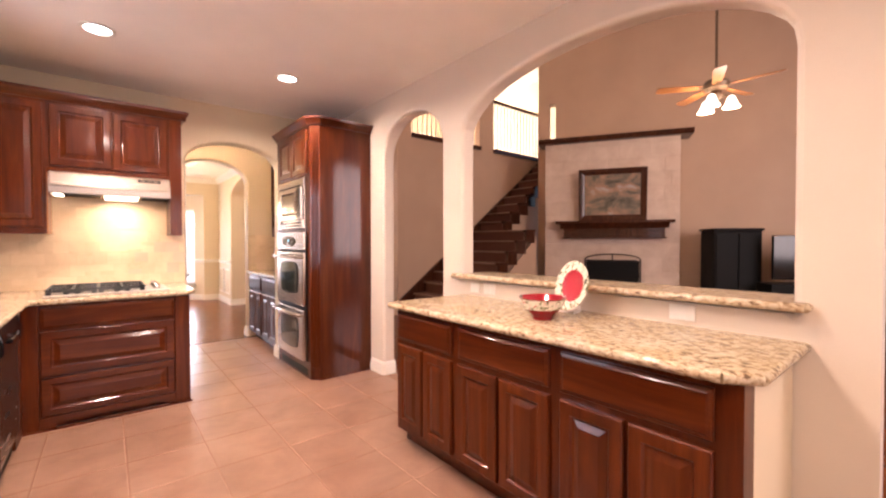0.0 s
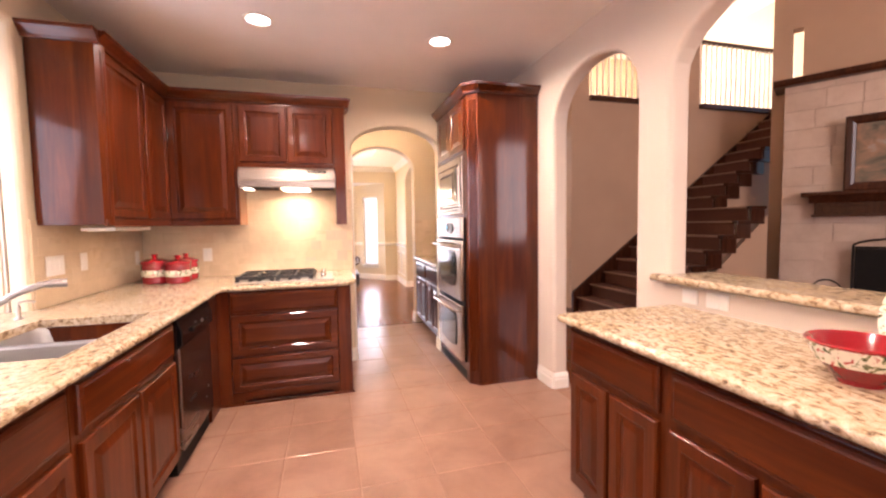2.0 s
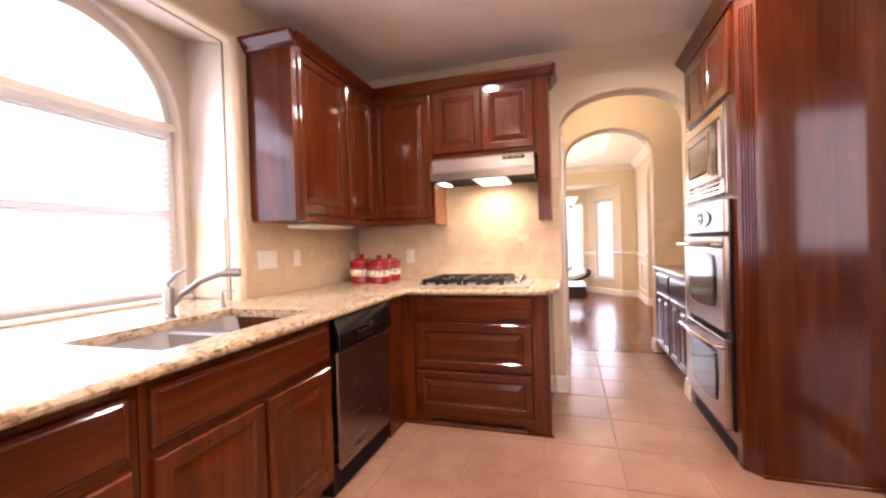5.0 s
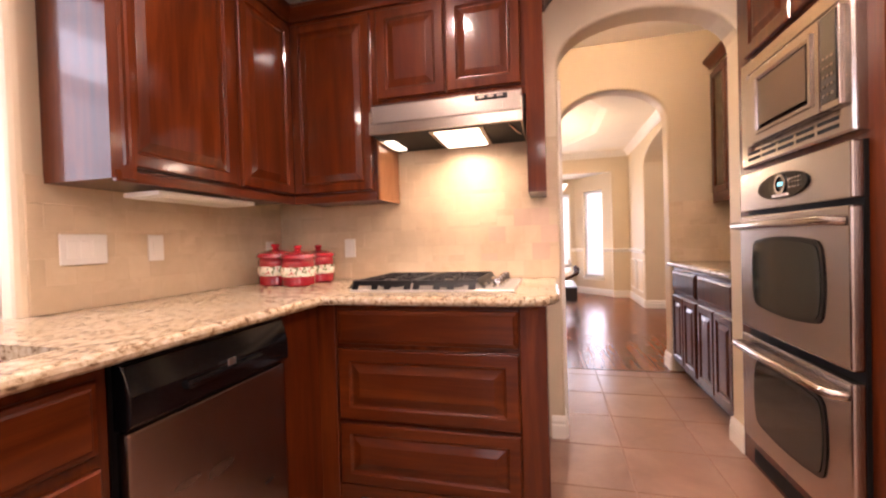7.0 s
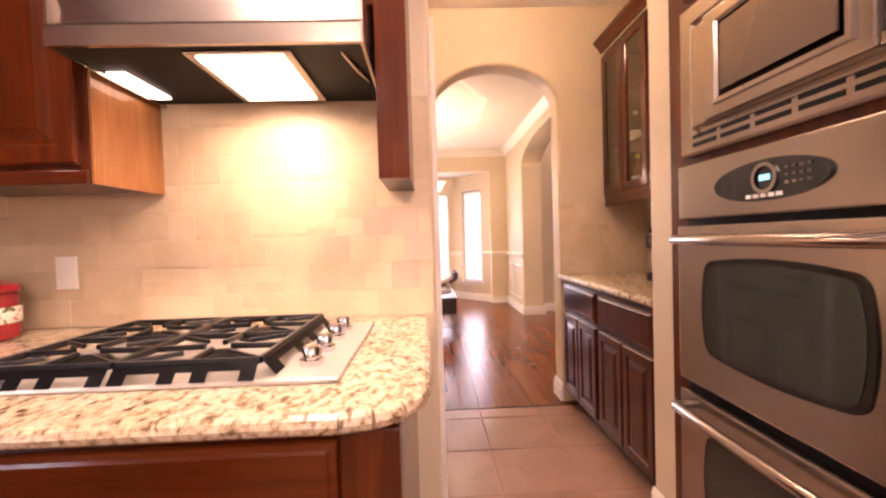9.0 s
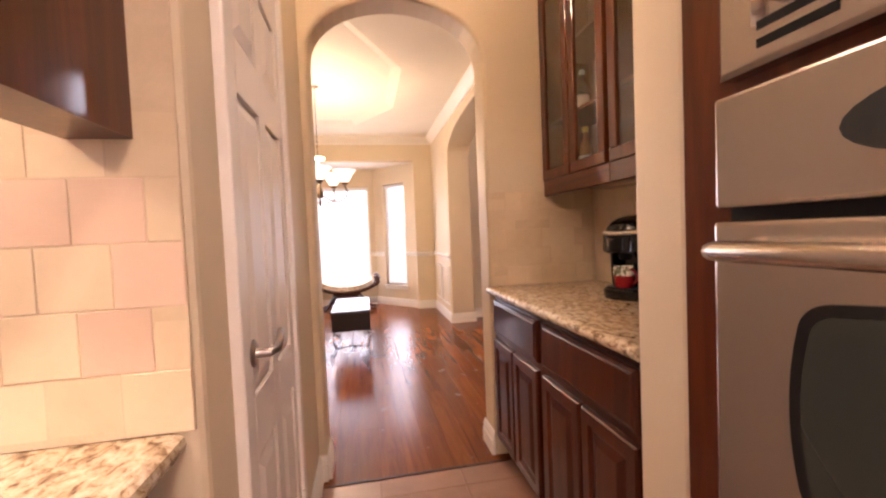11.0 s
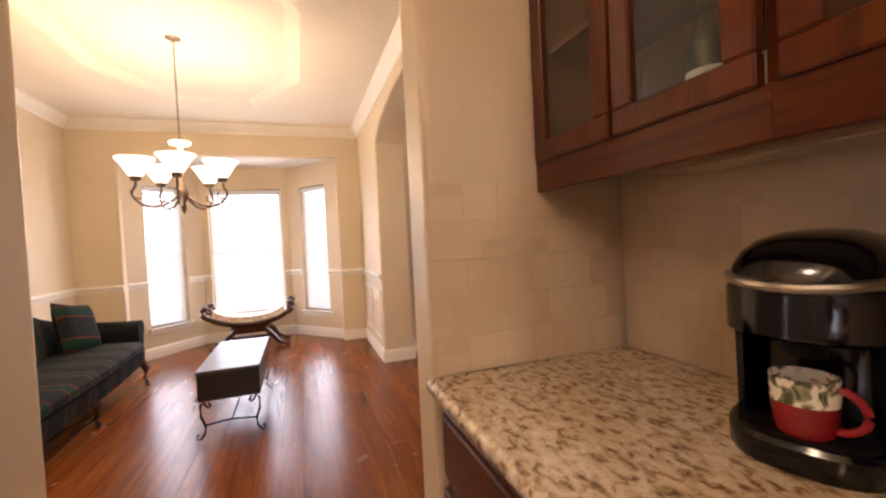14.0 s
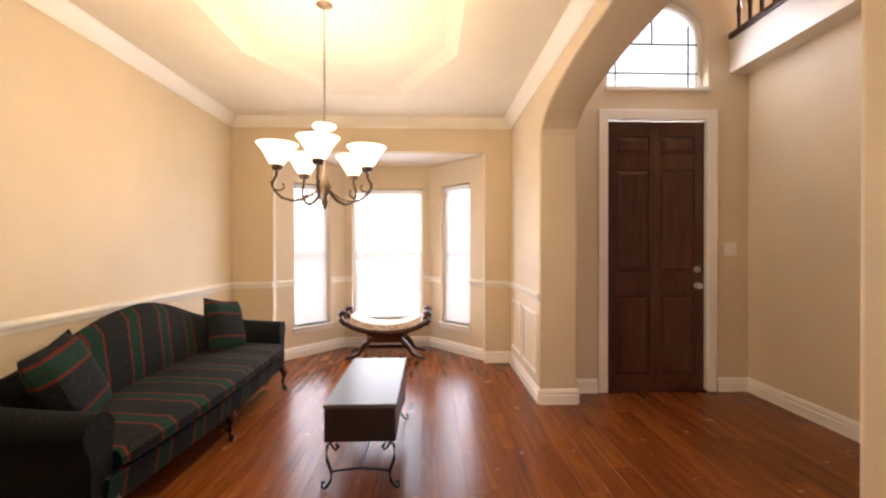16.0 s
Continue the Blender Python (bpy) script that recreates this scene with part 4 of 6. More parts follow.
for x, y, s in ((-1.0, 4.41, 1.0), (-0.825, 4.37, 0.95), (-0.83, 4.59, 0.95)):
    canister(x, y, s)


def outlet(m, w=0.075, h=0.118, n=1, label="cream wall outlet plate on the tile splashback"):
    c = thing("outlet_plate", m, label, "outlet")
    part("plate", box(-w / 2, w / 2, -0.007, 0, -h / 2, h / 2, 0.003), PLASTIC_WHITE, c)
    for i in range(n):
        x = (i - (n - 1) / 2) * 0.046
        part("socket", box(x - 0.016, x + 0.016, -0.010, -0.006, -0.033, 0.033, 0.002), PLASTIC_WHITE, c)
    return c


outlet(pose(-0.70, YB - 0.012, 1.125))
outlet(pose(XL + 0.012, 3.535, 1.16, 0, 0, 90), 0.17, 0.118, 3, "wide cream switch plate on the tile splashback")
outlet(pose(XL + 0.012, 3.835, 1.16, 0, 0, 90))
outlet(pose(XL + 0.012, 4.63, 1.125, 0, 0, 90))


# tall oven cabinet
def oven_cabinet():
    c = thing("oven_cabinet", pose(1.50, 4.765, 0, 0, 0, -90), "tall reddish-brown wooden cabinet that houses the ovens", "cabinet")
    w, d = 1.01, 0.615
    b = prism([(0, 0), (w - 0.07, 0), (w, 0.07), (w, d), (0, d)], 0.0, 2.44)
    part("body", b, CAB_V, c)
    for i in range(2):
        part("door", raised_panel(0.385, 0.42, 0.115 + i * 0.395, 1.985), CAB_V, c)
    fl = thing_part("fluted_post", c, pose(w - 0.035, 0.035, 0, 0, 0, 45))
    for i in range(5):
        part("flute", tube([(-0.028 + i * 0.014, -0.002, 0.12), (-0.028 + i * 0.014, -0.002, 2.38)], 0.005, 6), CAB_V, fl)
    for p, q in (((-0.02, 0), (w - 0.065, 0)), ((w - 0.085, -0.02), (w + 0.02, 0.085)), ((w, 0.05), (w, d))):
        moulding("crown", CABCROWN, (*q, 2.435), (*p, 2.435), CAB_H, c)
    part("shoe_mould", box(w, w + 0.012, 0.06, d, 0, 0.02, 0.004), CAB_H, c)
    # flat black strip standing in for toe-kick shade; the body has no recess
    part("toe_shade_strip", box(0.11, 0.87, -0.002, 0.01, 0.02, 0.09), BLACK_MATT, c)
    return c


def thing_part(name, parent, m):
    o = new(name)
    o.empty_display_size = 0.03
    o.parent = parent
    o.matrix_local = m
    return o


oven_cabinet()


def barrel(w, h, bulge, r):
    """A window outline with bowed sides and rounded corners."""
    return [(x + math.copysign(bulge * (1 - (2 * z / h) ** 2), x), z + math.copysign(bulge * (1 - (2 * x / w) ** 2), z)) for x, z in dense(rounded(w, h, r))]


def dense(points, step=0.03):
    out = []
    for p, q in zip(points, points[1:] + points[:1]):
        n = max(1, int(math.dist(p, q) / step))
        out += [(p[0] + (q[0] - p[0]) * i / n, p[1] + (q[1] - p[1]) * i / n) for i in range(n)]
    return out


def double_oven():
    c = thing("double_oven", pose(1.50, 4.65, 0, 0, 0, -90), "stainless double wall oven built into the tall cabinet", "oven")
    w = 0.76
    part("body", box(0, w, -0.012, 0.02, 0.165, 1.425), BLACK_MATT, c)
    p = part("control_panel", box(0, w, -0.045, -0.010, 1.245, 1.425, 0.006), STEEL, c)
    part("display", prism([(0.368 + 0.18 * math.cos(radians(a)), 1.332 + 0.053 * math.sin(radians(a))) for a in range(0, 360, 12)], -0.052, -0.044, "y"), BLACK_GLASS, p, "oval black control display")
    part("dial_ring", lathe([(0.030, 0.0), (0.040, 0.0), (0.040, 0.006), (0.030, 0.006)], 20), STEEL, p).matrix_local = pose(0.375, -0.052, 1.337, 90)
    part("clock", box(0.36, 0.39, -0.056, -0.053, 1.331, 1.345), CLOCK, p, "lit blue clock digits")
    for i in range(5):
        part("button", box(0.315 + i * 0.024, 0.330 + i * 0.024, -0.056, -0.052, 1.288, 1.298), PLASTIC_WHITE, p)
    for i in range(4):
        for j in range(3):
            part("key", box(0.435 + i * 0.02, 0.444 + i * 0.02, -0.055, -0.051, 1.315 + j * 0.018, 1.321 + j * 0.018), STEEL_DARK, p)
    for z0, z1 in ((0.70, 1.225), (0.17, 0.665)):
        d = part("oven_door", box(0.0, w, -0.05, -0.012, z0, z1, 0.008), STEEL, c)
        zc = (z0 + z1) / 2
        part("window_surround", prism(move(barrel(0.47, 0.285, 0.020, 0.028), w / 2 + 0.003, zc + 0.004), -0.055, -0.048, "y"), BLACK, d, "black window surround")
        part("window_glass", prism(move(barrel(0.44, 0.258, 0.018, 0.022), w / 2 + 0.003, zc + 0.004), -0.0575, -0.054, "y"), OVEN_GLASS, d, "dark oven glass")
        h = tube([(0.03, -0.05, z1 - 0.05), (0.035, -0.085, z1 - 0.047), (0.06, -0.10, z1 - 0.045), (w / 2, -0.106, z1 - 0.045), (w - 0.06, -0.10, z1 - 0.045), (w - 0.035, -0.085, z1 - 0.047), (w - 0.03, -0.05, z1 - 0.05)], 0.016, 12)
        part("handle", h, STEEL, d, smooth=True)
    return c


double_oven()


def microwave():
    c = thing("built_in_microwave", pose(1.50, 4.65, 0, 0, 0, -90), "stainless built-in microwave with a trim kit above the ovens", "microwave")
    w, z0, z1 = 0.76, 1.455, 1.945
    part("trim_frame", rings(w, z1 - z0, [(0, 0.01), (0, -0.03), (0.008, -0.036), (0.06, -0.036), (0.07, -0.02), (0.08, -0.02)], None, 0, z0), STEEL, c)
    d = part("door", box(0.155, 0.645, -0.062, -0.02, z0 + 0.088, z1 - 0.088, 0.006), STEEL, c)
    part("inner_frame", rings(0.40, 0.25, [(0, 0), (0, -0.008), (0.012, -0.008), (0.02, 0.0), (0.03, 0.0)], None, 0.205, z0 + 0.122), STEEL, d).location = (0, -0.062, 0)
    part("window_glass", box(0.236, 0.574, -0.0665, -0.060, z0 + 0.153, z0 + 0.341), MICRO_GLASS, d, "dark microwave glass")
    part("side_fillet", box(0.08, 0.152, -0.045, -0.02, z0 + 0.088, z1 - 0.088, 0.004), STEEL, c)
    k = part("keypad", box(0.648, 0.735, -0.060, -0.02, z0 + 0.088, z1 - 0.088, 0.004), STEEL, c)
    part("keys", box(0.655, 0.728, -0.064, -0.058, z0 + 0.11, z1 - 0.095), BLACK_GLASS, k, "black glass key field")
    for i in range(3):
        for j in range(5):
            part("key", box(0.663 + i * 0.021, 0.676 + i * 0.021, -0.0655, -0.063, z0 + 0.13 + j * 0.03, z0 + 0.138 + j * 0.03), STEEL_DARK, k)
    for i in range(5):
        for j in range(2):
            x = 0.07 + i * 0.128
            part("vent_slot", box(x, x + 0.108, -0.0375, -0.03, z0 + 0.025 + j * 0.026, z0 + 0.038 + j * 0.026), BLACK_MATT, c)
    return c


microwave()

# peninsula
PEN = "base cabinets of the peninsula"
base_cabinet(pose(1.48, 2.275, 0, 0, 0, -90), 0.585, 0.63, 2, group=PEN, label="reddish-brown peninsula base cabinet with two narrow raised-panel doors")
base_cabinet(pose(1.48, 1.69, 0, 0, 0, -90), 0.65, 0.63, 2, group=PEN, label="reddish-brown peninsula base cabinet with drawer and two doors")
base_cabinet(pose(1.48, 1.04, 0, 0, 0, -90), 0.62, 0.63, 2, group=PEN, label="reddish-brown peninsula base cabinet with wide drawer and two doors")
es = thing("end_panel", pose(1.48, 0.42, 0, 0, 0, -90), "painted end panel with a wooden stile closing the peninsula", "panel")
part("stile", box(0.0, 0.05, -0.004, 0.10, 0.0, 0.885), CAB_V, es)
part("panel", box(0.0, 0.05, 0.10, 0.63, 0.0, 0.885), WALL, es, "cream painted panel")


def edge_top(name, points, z0, z1, edges, label, category):
    """A stone top with a rounded front edge."""
    c = thing(name, None, label, category)
    part("slab", prism(points, z0, z1), GRANITE, c)
    b = bmesh.new()
    for i, j in edges:
        tube([(*points[i], (z0 + z1) / 2), (*points[j], (z0 + z1) / 2)], (z1 - z0) / 2, 10, b)
    part("rounded_edge", b, GRANITE, c, smooth=True)
    return c


edge_top("peninsula_top", [(2.117, 2.305), (1.44, 2.305), (1.44, 0.42), (1.51, 0.335), (2.117, 0.335)], 0.888, ZCT, ((0, 1), (1, 2), (2, 3), (3, 4)), "cream and brown granite worktop on the peninsula", "worktop")
edge_top("bar_ledge", [(2.40, 2.341), (2.118, 2.341), (2.118, 2.40), (2.065, 2.40), (2.065, 0.33), (2.118, 0.33), (2.118, 0.379), (2.40, 0.379)], 1.045, 1.082, ((2, 3), (3, 4), (4, 5)), "raised granite bar ledge in the pass-through", "ledge")
outlet(pose(2.117, 2.05, 0.985, 0, 0, -90), 0.115, 0.075, 1, "white outlet plate under the bar ledge")
outlet(pose(2.117, 0.78, 0.985, 0, 0, -90), 0.115, 0.075, 1, "white outlet plate under the bar ledge")
outlet(pose(2.117, 2.20, 0.985, 0, 0, -90), 0.09, 0.075, 1, "white outlet plate under the bar ledge")


def bowl_and_plate():
    c = thing("mixing_bowl", pose(1.73, 1.30, ZCT) @ Matrix.Scale(0.95, 4), "red glazed bowl with a cream floral rim band", "bowl")
    part("foot", lathe([(0, 0), (0.052, 0), (0.055, 0.006), (0.06, 0.02)], 28), RED, c, smooth=True)
    part("body", lathe([(0.058, 0.015), (0.085, 0.045), (0.097, 0.06), (0.093, 0.06), (0.055, 0.022), (0, 0.018)], 28), RED, c, smooth=True)
    part("band", lathe([(0.097, 0.058), (0.112, 0.085), (0.122, 0.112), (0.118, 0.112), (0.092, 0.06)], 28), FLORAL, c, "cream band painted with leaves and blossom", smooth=True)
    part("rim", lathe([(0.121, 0.110), (0.127, 0.118), (0.122, 0.122), (0.112, 0.112), (0.09, 0.07), (0.05, 0.03), (0, 0.026)], 28), RED, c, smooth=True)
    p = thing("display_plate", pose(1.97, 1.27, ZCT), "red plate with a painted floral rim standing on a small easel", "plate")
    az, el = radians(160), radians(13)
    face = Matrix.Translation((0.0, 0.0, 0.155)) @ Vector((math.cos(az) * math.cos(el), math.sin(az) * math.cos(el), math.sin(el))).to_track_quat("Z", "Y").to_matrix().to_4x4()
    for name, prof, mat, lab in (("centre", [(0, 0.004), (0.075, 0.004), (0.088, 0.014), (0.088, 0.006), (0.075, -0.004), (0, -0.004)], PLATE_RED, ""), ("rim", [(0.087, 0.012), (0.134, 0.024), (0.138, 0.021), (0.134, 0.016), (0.087, 0.004)], FLORAL, "cream rim painted with leaves")):
        o = part(name, lathe(prof, 36), mat, p, lab, True)
        o.matrix_local = face
    e = bmesh.new()
    tube([(-0.07, -0.05, 0.02), (-0.03, -0.02, 0.012), (0.05, 0.0, 0.008), (0.09, 0.02, 0.006)], 0.004, 6, e)
    tube([(-0.07, 0.05, 0.02), (-0.03, 0.04, 0.012), (0.05, 0.03, 0.008), (0.09, 0.02, 0.006)], 0.004, 6, e)
    tube([(0.09, 0.02, 0.004), (0.06, 0.02, 0.11)], 0.004, 6, e)
    part("easel", e, PLASTIC_WHITE, p, "small cream easel")


bowl_and_plate()


def can_fixture(x, y, z):
    c = thing("recessed_light", pose(x, y, z), "lit round recessed ceiling light with white trim ring", "ceiling light", "recessed lights")
    part("trim_ring", lathe([(0.075, 0.004), (0.098, -0.001), (0.1, -0.006), (0.085, -0.01), (0.072, -0.004)], 28), TRIM, c, smooth=True)
    part("lens", lathe([(0, 0.002), (0.074, 0.002), (0.074, -0.003), (0, -0.003)], 24), LAMP_GLOW, c, "glowing lens")


for cx, cy in ((-0.03, 3.57), (1.22, 3.60), (-0.03, 1.6), (1.0, 1.4), (0.5, -0.8)):
    can_fixture(cx, cy, ZC - 0.004)
dome = thing("dome_light", pose(1.08, 5.45, 2.82), "lit frosted dome ceiling light in the pantry passage", "ceiling light")
part("base_ring", lathe([(0, 0), (0.15, 0), (0.155, -0.012), (0.145, -0.025), (0, -0.025)], 28), TRIM, dome, smooth=True)
part("shade", lathe([(0.14, -0.022), (0.135, -0.05), (0.10, -0.085), (0.05, -0.10), (0, -0.104)], 28), SHADE_GLOW, dome, "glowing frosted glass", True).visible_shadow = False


# ---- pantry passage ----
PAN = "base cabinets of the pantry"
for y, wide in ((6.155, 0.592), (5.56, 0.612)):
    c = thing("base_cabinet", pose(1.55, y, 0, 0, 0, -90), "dark brown pantry base cabinet with drawer and two doors", "cabinet", PAN)
    b = box(0, wide, 0, 0.6, 0.09, 0.885)
    box(0, wide, 0.07, 0.6, 0, 0.09, bm=b)
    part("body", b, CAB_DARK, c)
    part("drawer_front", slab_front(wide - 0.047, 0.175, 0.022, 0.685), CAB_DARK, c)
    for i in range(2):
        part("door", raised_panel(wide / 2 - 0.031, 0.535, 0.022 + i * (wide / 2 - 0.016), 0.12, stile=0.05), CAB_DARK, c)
edge_top("pantry_top", [(2.157, YE - 0.003), (1.525, YE - 0.003), (1.525, 4.943), (2.157, 4.943)], 0.888, ZCT, ((1, 2),), "cream granite worktop with brown flecks in the pantry", "worktop")


def glass_cabinet(y, w, doors):
    c = thing("glass_cabinet", pose(1.857, y, 0, 0, 0, -90), "reddish-brown wall cabinet with glass doors, bottles inside", "cabinet", "glass-fronted wall cabinets")
    z0, z1, d = 1.42, 2.49, 0.295
    b = bmesh.new()
    for x0, x1, y0, y1, a, e in ((0, w, 0.02, d, z0 + 0.03, z0 + 0.05), (0, w, 0.02, d, z1 - 0.02, z1), (0, 0.018, 0.02, d, z0 + 0.05, z1 - 0.02), (w - 0.018, w, 0.02, d, z0 + 0.05, z1 - 0.02), (0.018, w - 0.018, d - 0.01, d, z0 + 0.05, z1 - 0.02)):
        box(x0, x1, y0, y1, a, e, bm=b)
    part("carcass", b, CAB_V, c)
    for z in (1.78, 2.12):
        part("shelf", box(0.018, w - 0.018, 0.05, d - 0.01, z, z + 0.016), CAB_H, c)
    part("bottom_rail", box(0, w, 0.0, 0.02, z0 - 0.02, z0 + 0.064, 0.004), CAB_H, c)
    g = 0.014
    dw = (w - 2 * g - (doors - 1) * 0.01) / doors
    for i in range(doors):
        x = g + i * (dw + 0.01)
        dr = part("door", bmesh.new(), CAB_V, c)
        fr = bmesh.new()
        s = 0.052
        for a, e, f, h in ((0, dw, 0, s), (0, dw, z1 - z0 - 0.1 - s, z1 - z0 - 0.1), (0, s, s, z1 - z0 - 0.1 - s), (dw - s, dw, s, z1 - z0 - 0.1 - s)):
            box(x + a, x + e, -0.012, 0.012, z0 + 0.06 + f, z0 + 0.06 + h, 0.004, fr, 1)
        fr.to_mesh(dr.data)
        fr.free()
        pn = part("pane", box(x + s - 0.004, x + dw - s + 0.004, -0.002, 0.002, z0 + 0.06 + s - 0.004, z1 - 0.04 - s + 0.004), GLASS, dr, "clear glass pane")
        pn.visible_shadow = False
    moulding("crown", CABCROWN, (w, 0, z1 - 0.005), (0, 0, z1 - 0.005), CAB_H, c)
    return c


glass_cabinet(6.165, 0.61, 2)
glass_cabinet(5.556, 0.61, 2)
lamp = thing("under_cabinet_light", pose(2.0, 5.55, 1.425), "thin beige under-cabinet light bar, switched off", "light bar")
part("housing", box(-0.06, 0.06, -0.32, 0.30, -0.022, 0.025, 0.004), material("beige_housing", (0.30, 0.21, 0.14), 0.5), lamp)
part("diffuser", box(-0.045, 0.045, -0.29, 0.27, -0.027, -0.021, 0.002), material("beige_diffuser", (0.42, 0.32, 0.23), 0.3), lamp, "paler ribbed diffuser")


def bottle(x, y, z, h, r, mat, cap):
    c = thing("bottle", pose(x, y, z), "small glass bottle standing in the glass cabinet", "bottle", "bottles in the cabinet")
    part("body", lathe([(0, 0), (r, 0), (r, h * 0.6), (r * 0.8, h * 0.68), (r * 0.35, h * 0.78), (r * 0.35, h * 0.95), (0, h * 0.95)], 14), mat, c, smooth=True)
    part("cap", lathe([(0, h * 0.9), (r * 0.42, h * 0.9), (r * 0.42, h), (0, h)], 12), cap, c)
    part("label", lathe([(r + 0.0015, h * 0.12), (r + 0.0015, h * 0.45)], 14), PLASTIC_WHITE, c, "pale paper label")


GREEN_GLASS = material("dark_bottle_glass", (0.015, 0.03, 0.015), 0.08, 0, 0.5)
AMBER = material("amber_bottle_glass", (0.25, 0.10, 0.015), 0.1, 0, 0.5)
YELLOW_CAP = material("yellow_cap", (0.6, 0.42, 0.04), 0.35)
for i, (y, z, h, r, mt, cp) in enumerate(((6.02, 1.471, 0.27, 0.034, AMBER, YELLOW_CAP), (5.78, 1.471, 0.29, 0.038, GREEN_GLASS, BLACK), (5.66, 1.471, 0.25, 0.034, GREEN_GLASS, RED), (5.84, 1.798, 0.28, 0.036, AMBER, BLACK), (5.42, 1.471, 0.24, 0.036, GREEN_GLASS, YELLOW_CAP), (6.04, 1.798, 0.24, 0.034, GREEN_GLASS, NICKEL))):
    bottle(2.03, y, z, h, r, mt, cp)


def wine_glass(x, y, z):
    c = thing("wine_glass", pose(x, y, z), "clear stemmed wine glass standing in the cabinet", "glass", "wine glasses")
    part("foot", lathe([(0, 0.004), (0.032, 0.001), (0.032, 0), (0, 0)], 14), GLASS, c, smooth=True)
    part("stem", lathe([(0.004, 0.003), (0.004, 0.09)], 8), GLASS, c, smooth=True)
    part("cup", lathe([(0.004, 0.088), (0.03, 0.105), (0.038, 0.135), (0.03, 0.185), (0.028, 0.185), (0.036, 0.135), (0.028, 0.107), (0, 0.094)], 14), GLASS, c, smooth=True)


for y in (5.90, 5.30, 5.20, 5.11):
    wine_glass(2.02, y, 1.471)


def loft(sections, n=32, power=0.55):
    """A rounded body through upright sections (z, y of the middle, half width, half depth)."""
    b = bmesh.new()
    loops = []
    for z, cy, hx, hy in sections:
        ring = []
        for i in range(n):
            a = 2 * math.pi * i / n
            cx_, sy_ = math.cos(a), math.sin(a)
            ring.append(b.verts.new((math.copysign(abs(cx_) ** power, cx_) * hx, cy + math.copysign(abs(sy_) ** power, sy_) * hy, z)))
        loops.append(ring)
    for p, q in zip(loops, loops[1:]):
        for i in range(n):
            b.faces.new((p[i], p[(i + 1) % n], q[(i + 1) % n], q[i]))
    b.faces.new(loops[0][::-1])
    b.faces.new(loops[-1])
    return b


def coffee_maker():
    c = thing("coffee_maker", pose(2.0, 5.585, ZCT, 0, 0, -72) @ Matrix.Diagonal((0.98, 0.95, 0.97, 1)), "glossy black single-cup coffee maker on the pantry worktop", "coffee maker")
    # front faces local -y
    part("base", loft([(0.0, 0.0, 0.108, 0.15), (0.006, 0.0, 0.112, 0.154), (0.038, 0.0, 0.112, 0.154), (0.045, 0.0, 0.105, 0.147)], 36, 0.72), BLACK, c, smooth=True)
    part("body", loft([(0.044, 0.062, 0.108, 0.09), (0.12, 0.062, 0.108, 0.09), (0.21, 0.062, 0.108, 0.09)], 36, 0.72), BLACK, c, smooth=True)
    for s in (-1, 1):
        part("cheek", prism([(-0.045, 0.044), (-0.055, 0.2), (0.06, 0.2), (0.06, 0.044)], s * 0.096 - 0.006, s * 0.096 + 0.006, "x", bevel=0.003), BLACK, c)
    part("head", loft([(0.192, 0.0, 0.10, 0.138), (0.20, 0.0, 0.111, 0.152), (0.265, 0.002, 0.112, 0.153), (0.278, 0.004, 0.108, 0.147)], 36, 0.72), BLACK, c, smooth=True)
    part("lid", loft([(0.279, 0.004, 0.109, 0.150), (0.30, 0.008, 0.107, 0.145), (0.323, 0.016, 0.097, 0.128), (0.341, 0.026, 0.078, 0.10), (0.352, 0.034, 0.05, 0.062), (0.356, 0.038, 0.018, 0.022)], 36, 0.78), BLACK, c, smooth=True)
    part("tray_grid", prism(move(rounded(0.16, 0.09, 0.04), 0, -0.09), 0.045, 0.048), BLACK_MATT, c)
    lip = [(0.116 * math.cos(radians(a)), 0.004 - 0.165 * math.sin(radians(a)), 0.276 + 0.014 * (1 - math.sin(radians(a)))) for a in range(18, 163, 12)]
    part("lid_handle", tube(lip, 0.0085, 8, taper=[0.5] + [1.0] * (len(lip) - 2) + [0.5]), NICKEL, c, "silver curved lid handle", True)
    part("button_panel", loft([(0.318, -0.075, 0.035, 0.026), (0.327, -0.072, 0.032, 0.022)], 20, 0.9), NICKEL, c, smooth=True)
    part("spout", lathe([(0, 0.165), (0.026, 0.165), (0.034, 0.20), (0, 0.20)], 16, 0, -0.085), BLACK_MATT, c)
    tank = part("water_tank", loft([(0.004, 0.045, 0.032, 0.10), (0.012, 0.045, 0.036, 0.105), (0.25, 0.045, 0.037, 0.107), (0.285, 0.045, 0.034, 0.10), (0.305, 0.045, 0.022, 0.075)], 28, 0.7), BLACK_GLASS, c, "smoky black water tank", True)
    tank.location.x = 0.102
    m = thing("mug", c.matrix_world @ pose(0, -0.10, 0.049), "red and cream ceramic mug with floral painting", "mug")
    part("cup", lathe([(0, 0), (0.034, 0), (0.040, 0.008), (0.042, 0.05)], 22), RED, m, smooth=True)
    part("band", lathe([(0.042, 0.05), (0.043, 0.088), (0.040, 0.088), (0.038, 0.01), (0, 0.008)], 22), FLORAL, m, "cream band with painted leaves", smooth=True)
    part("handle", tube([(0.038 + 0.033 * math.cos(radians(a)), 0, 0.046 + 0.031 * math.sin(radians(a))) for a in range(88, -89, -16)], 0.006, 8), RED, m, smooth=True)
    # the handle shows on the right
    m.matrix_world = c.matrix_world @ pose(0, -0.10, 0.049, 0, 0, -10)


coffee_maker()


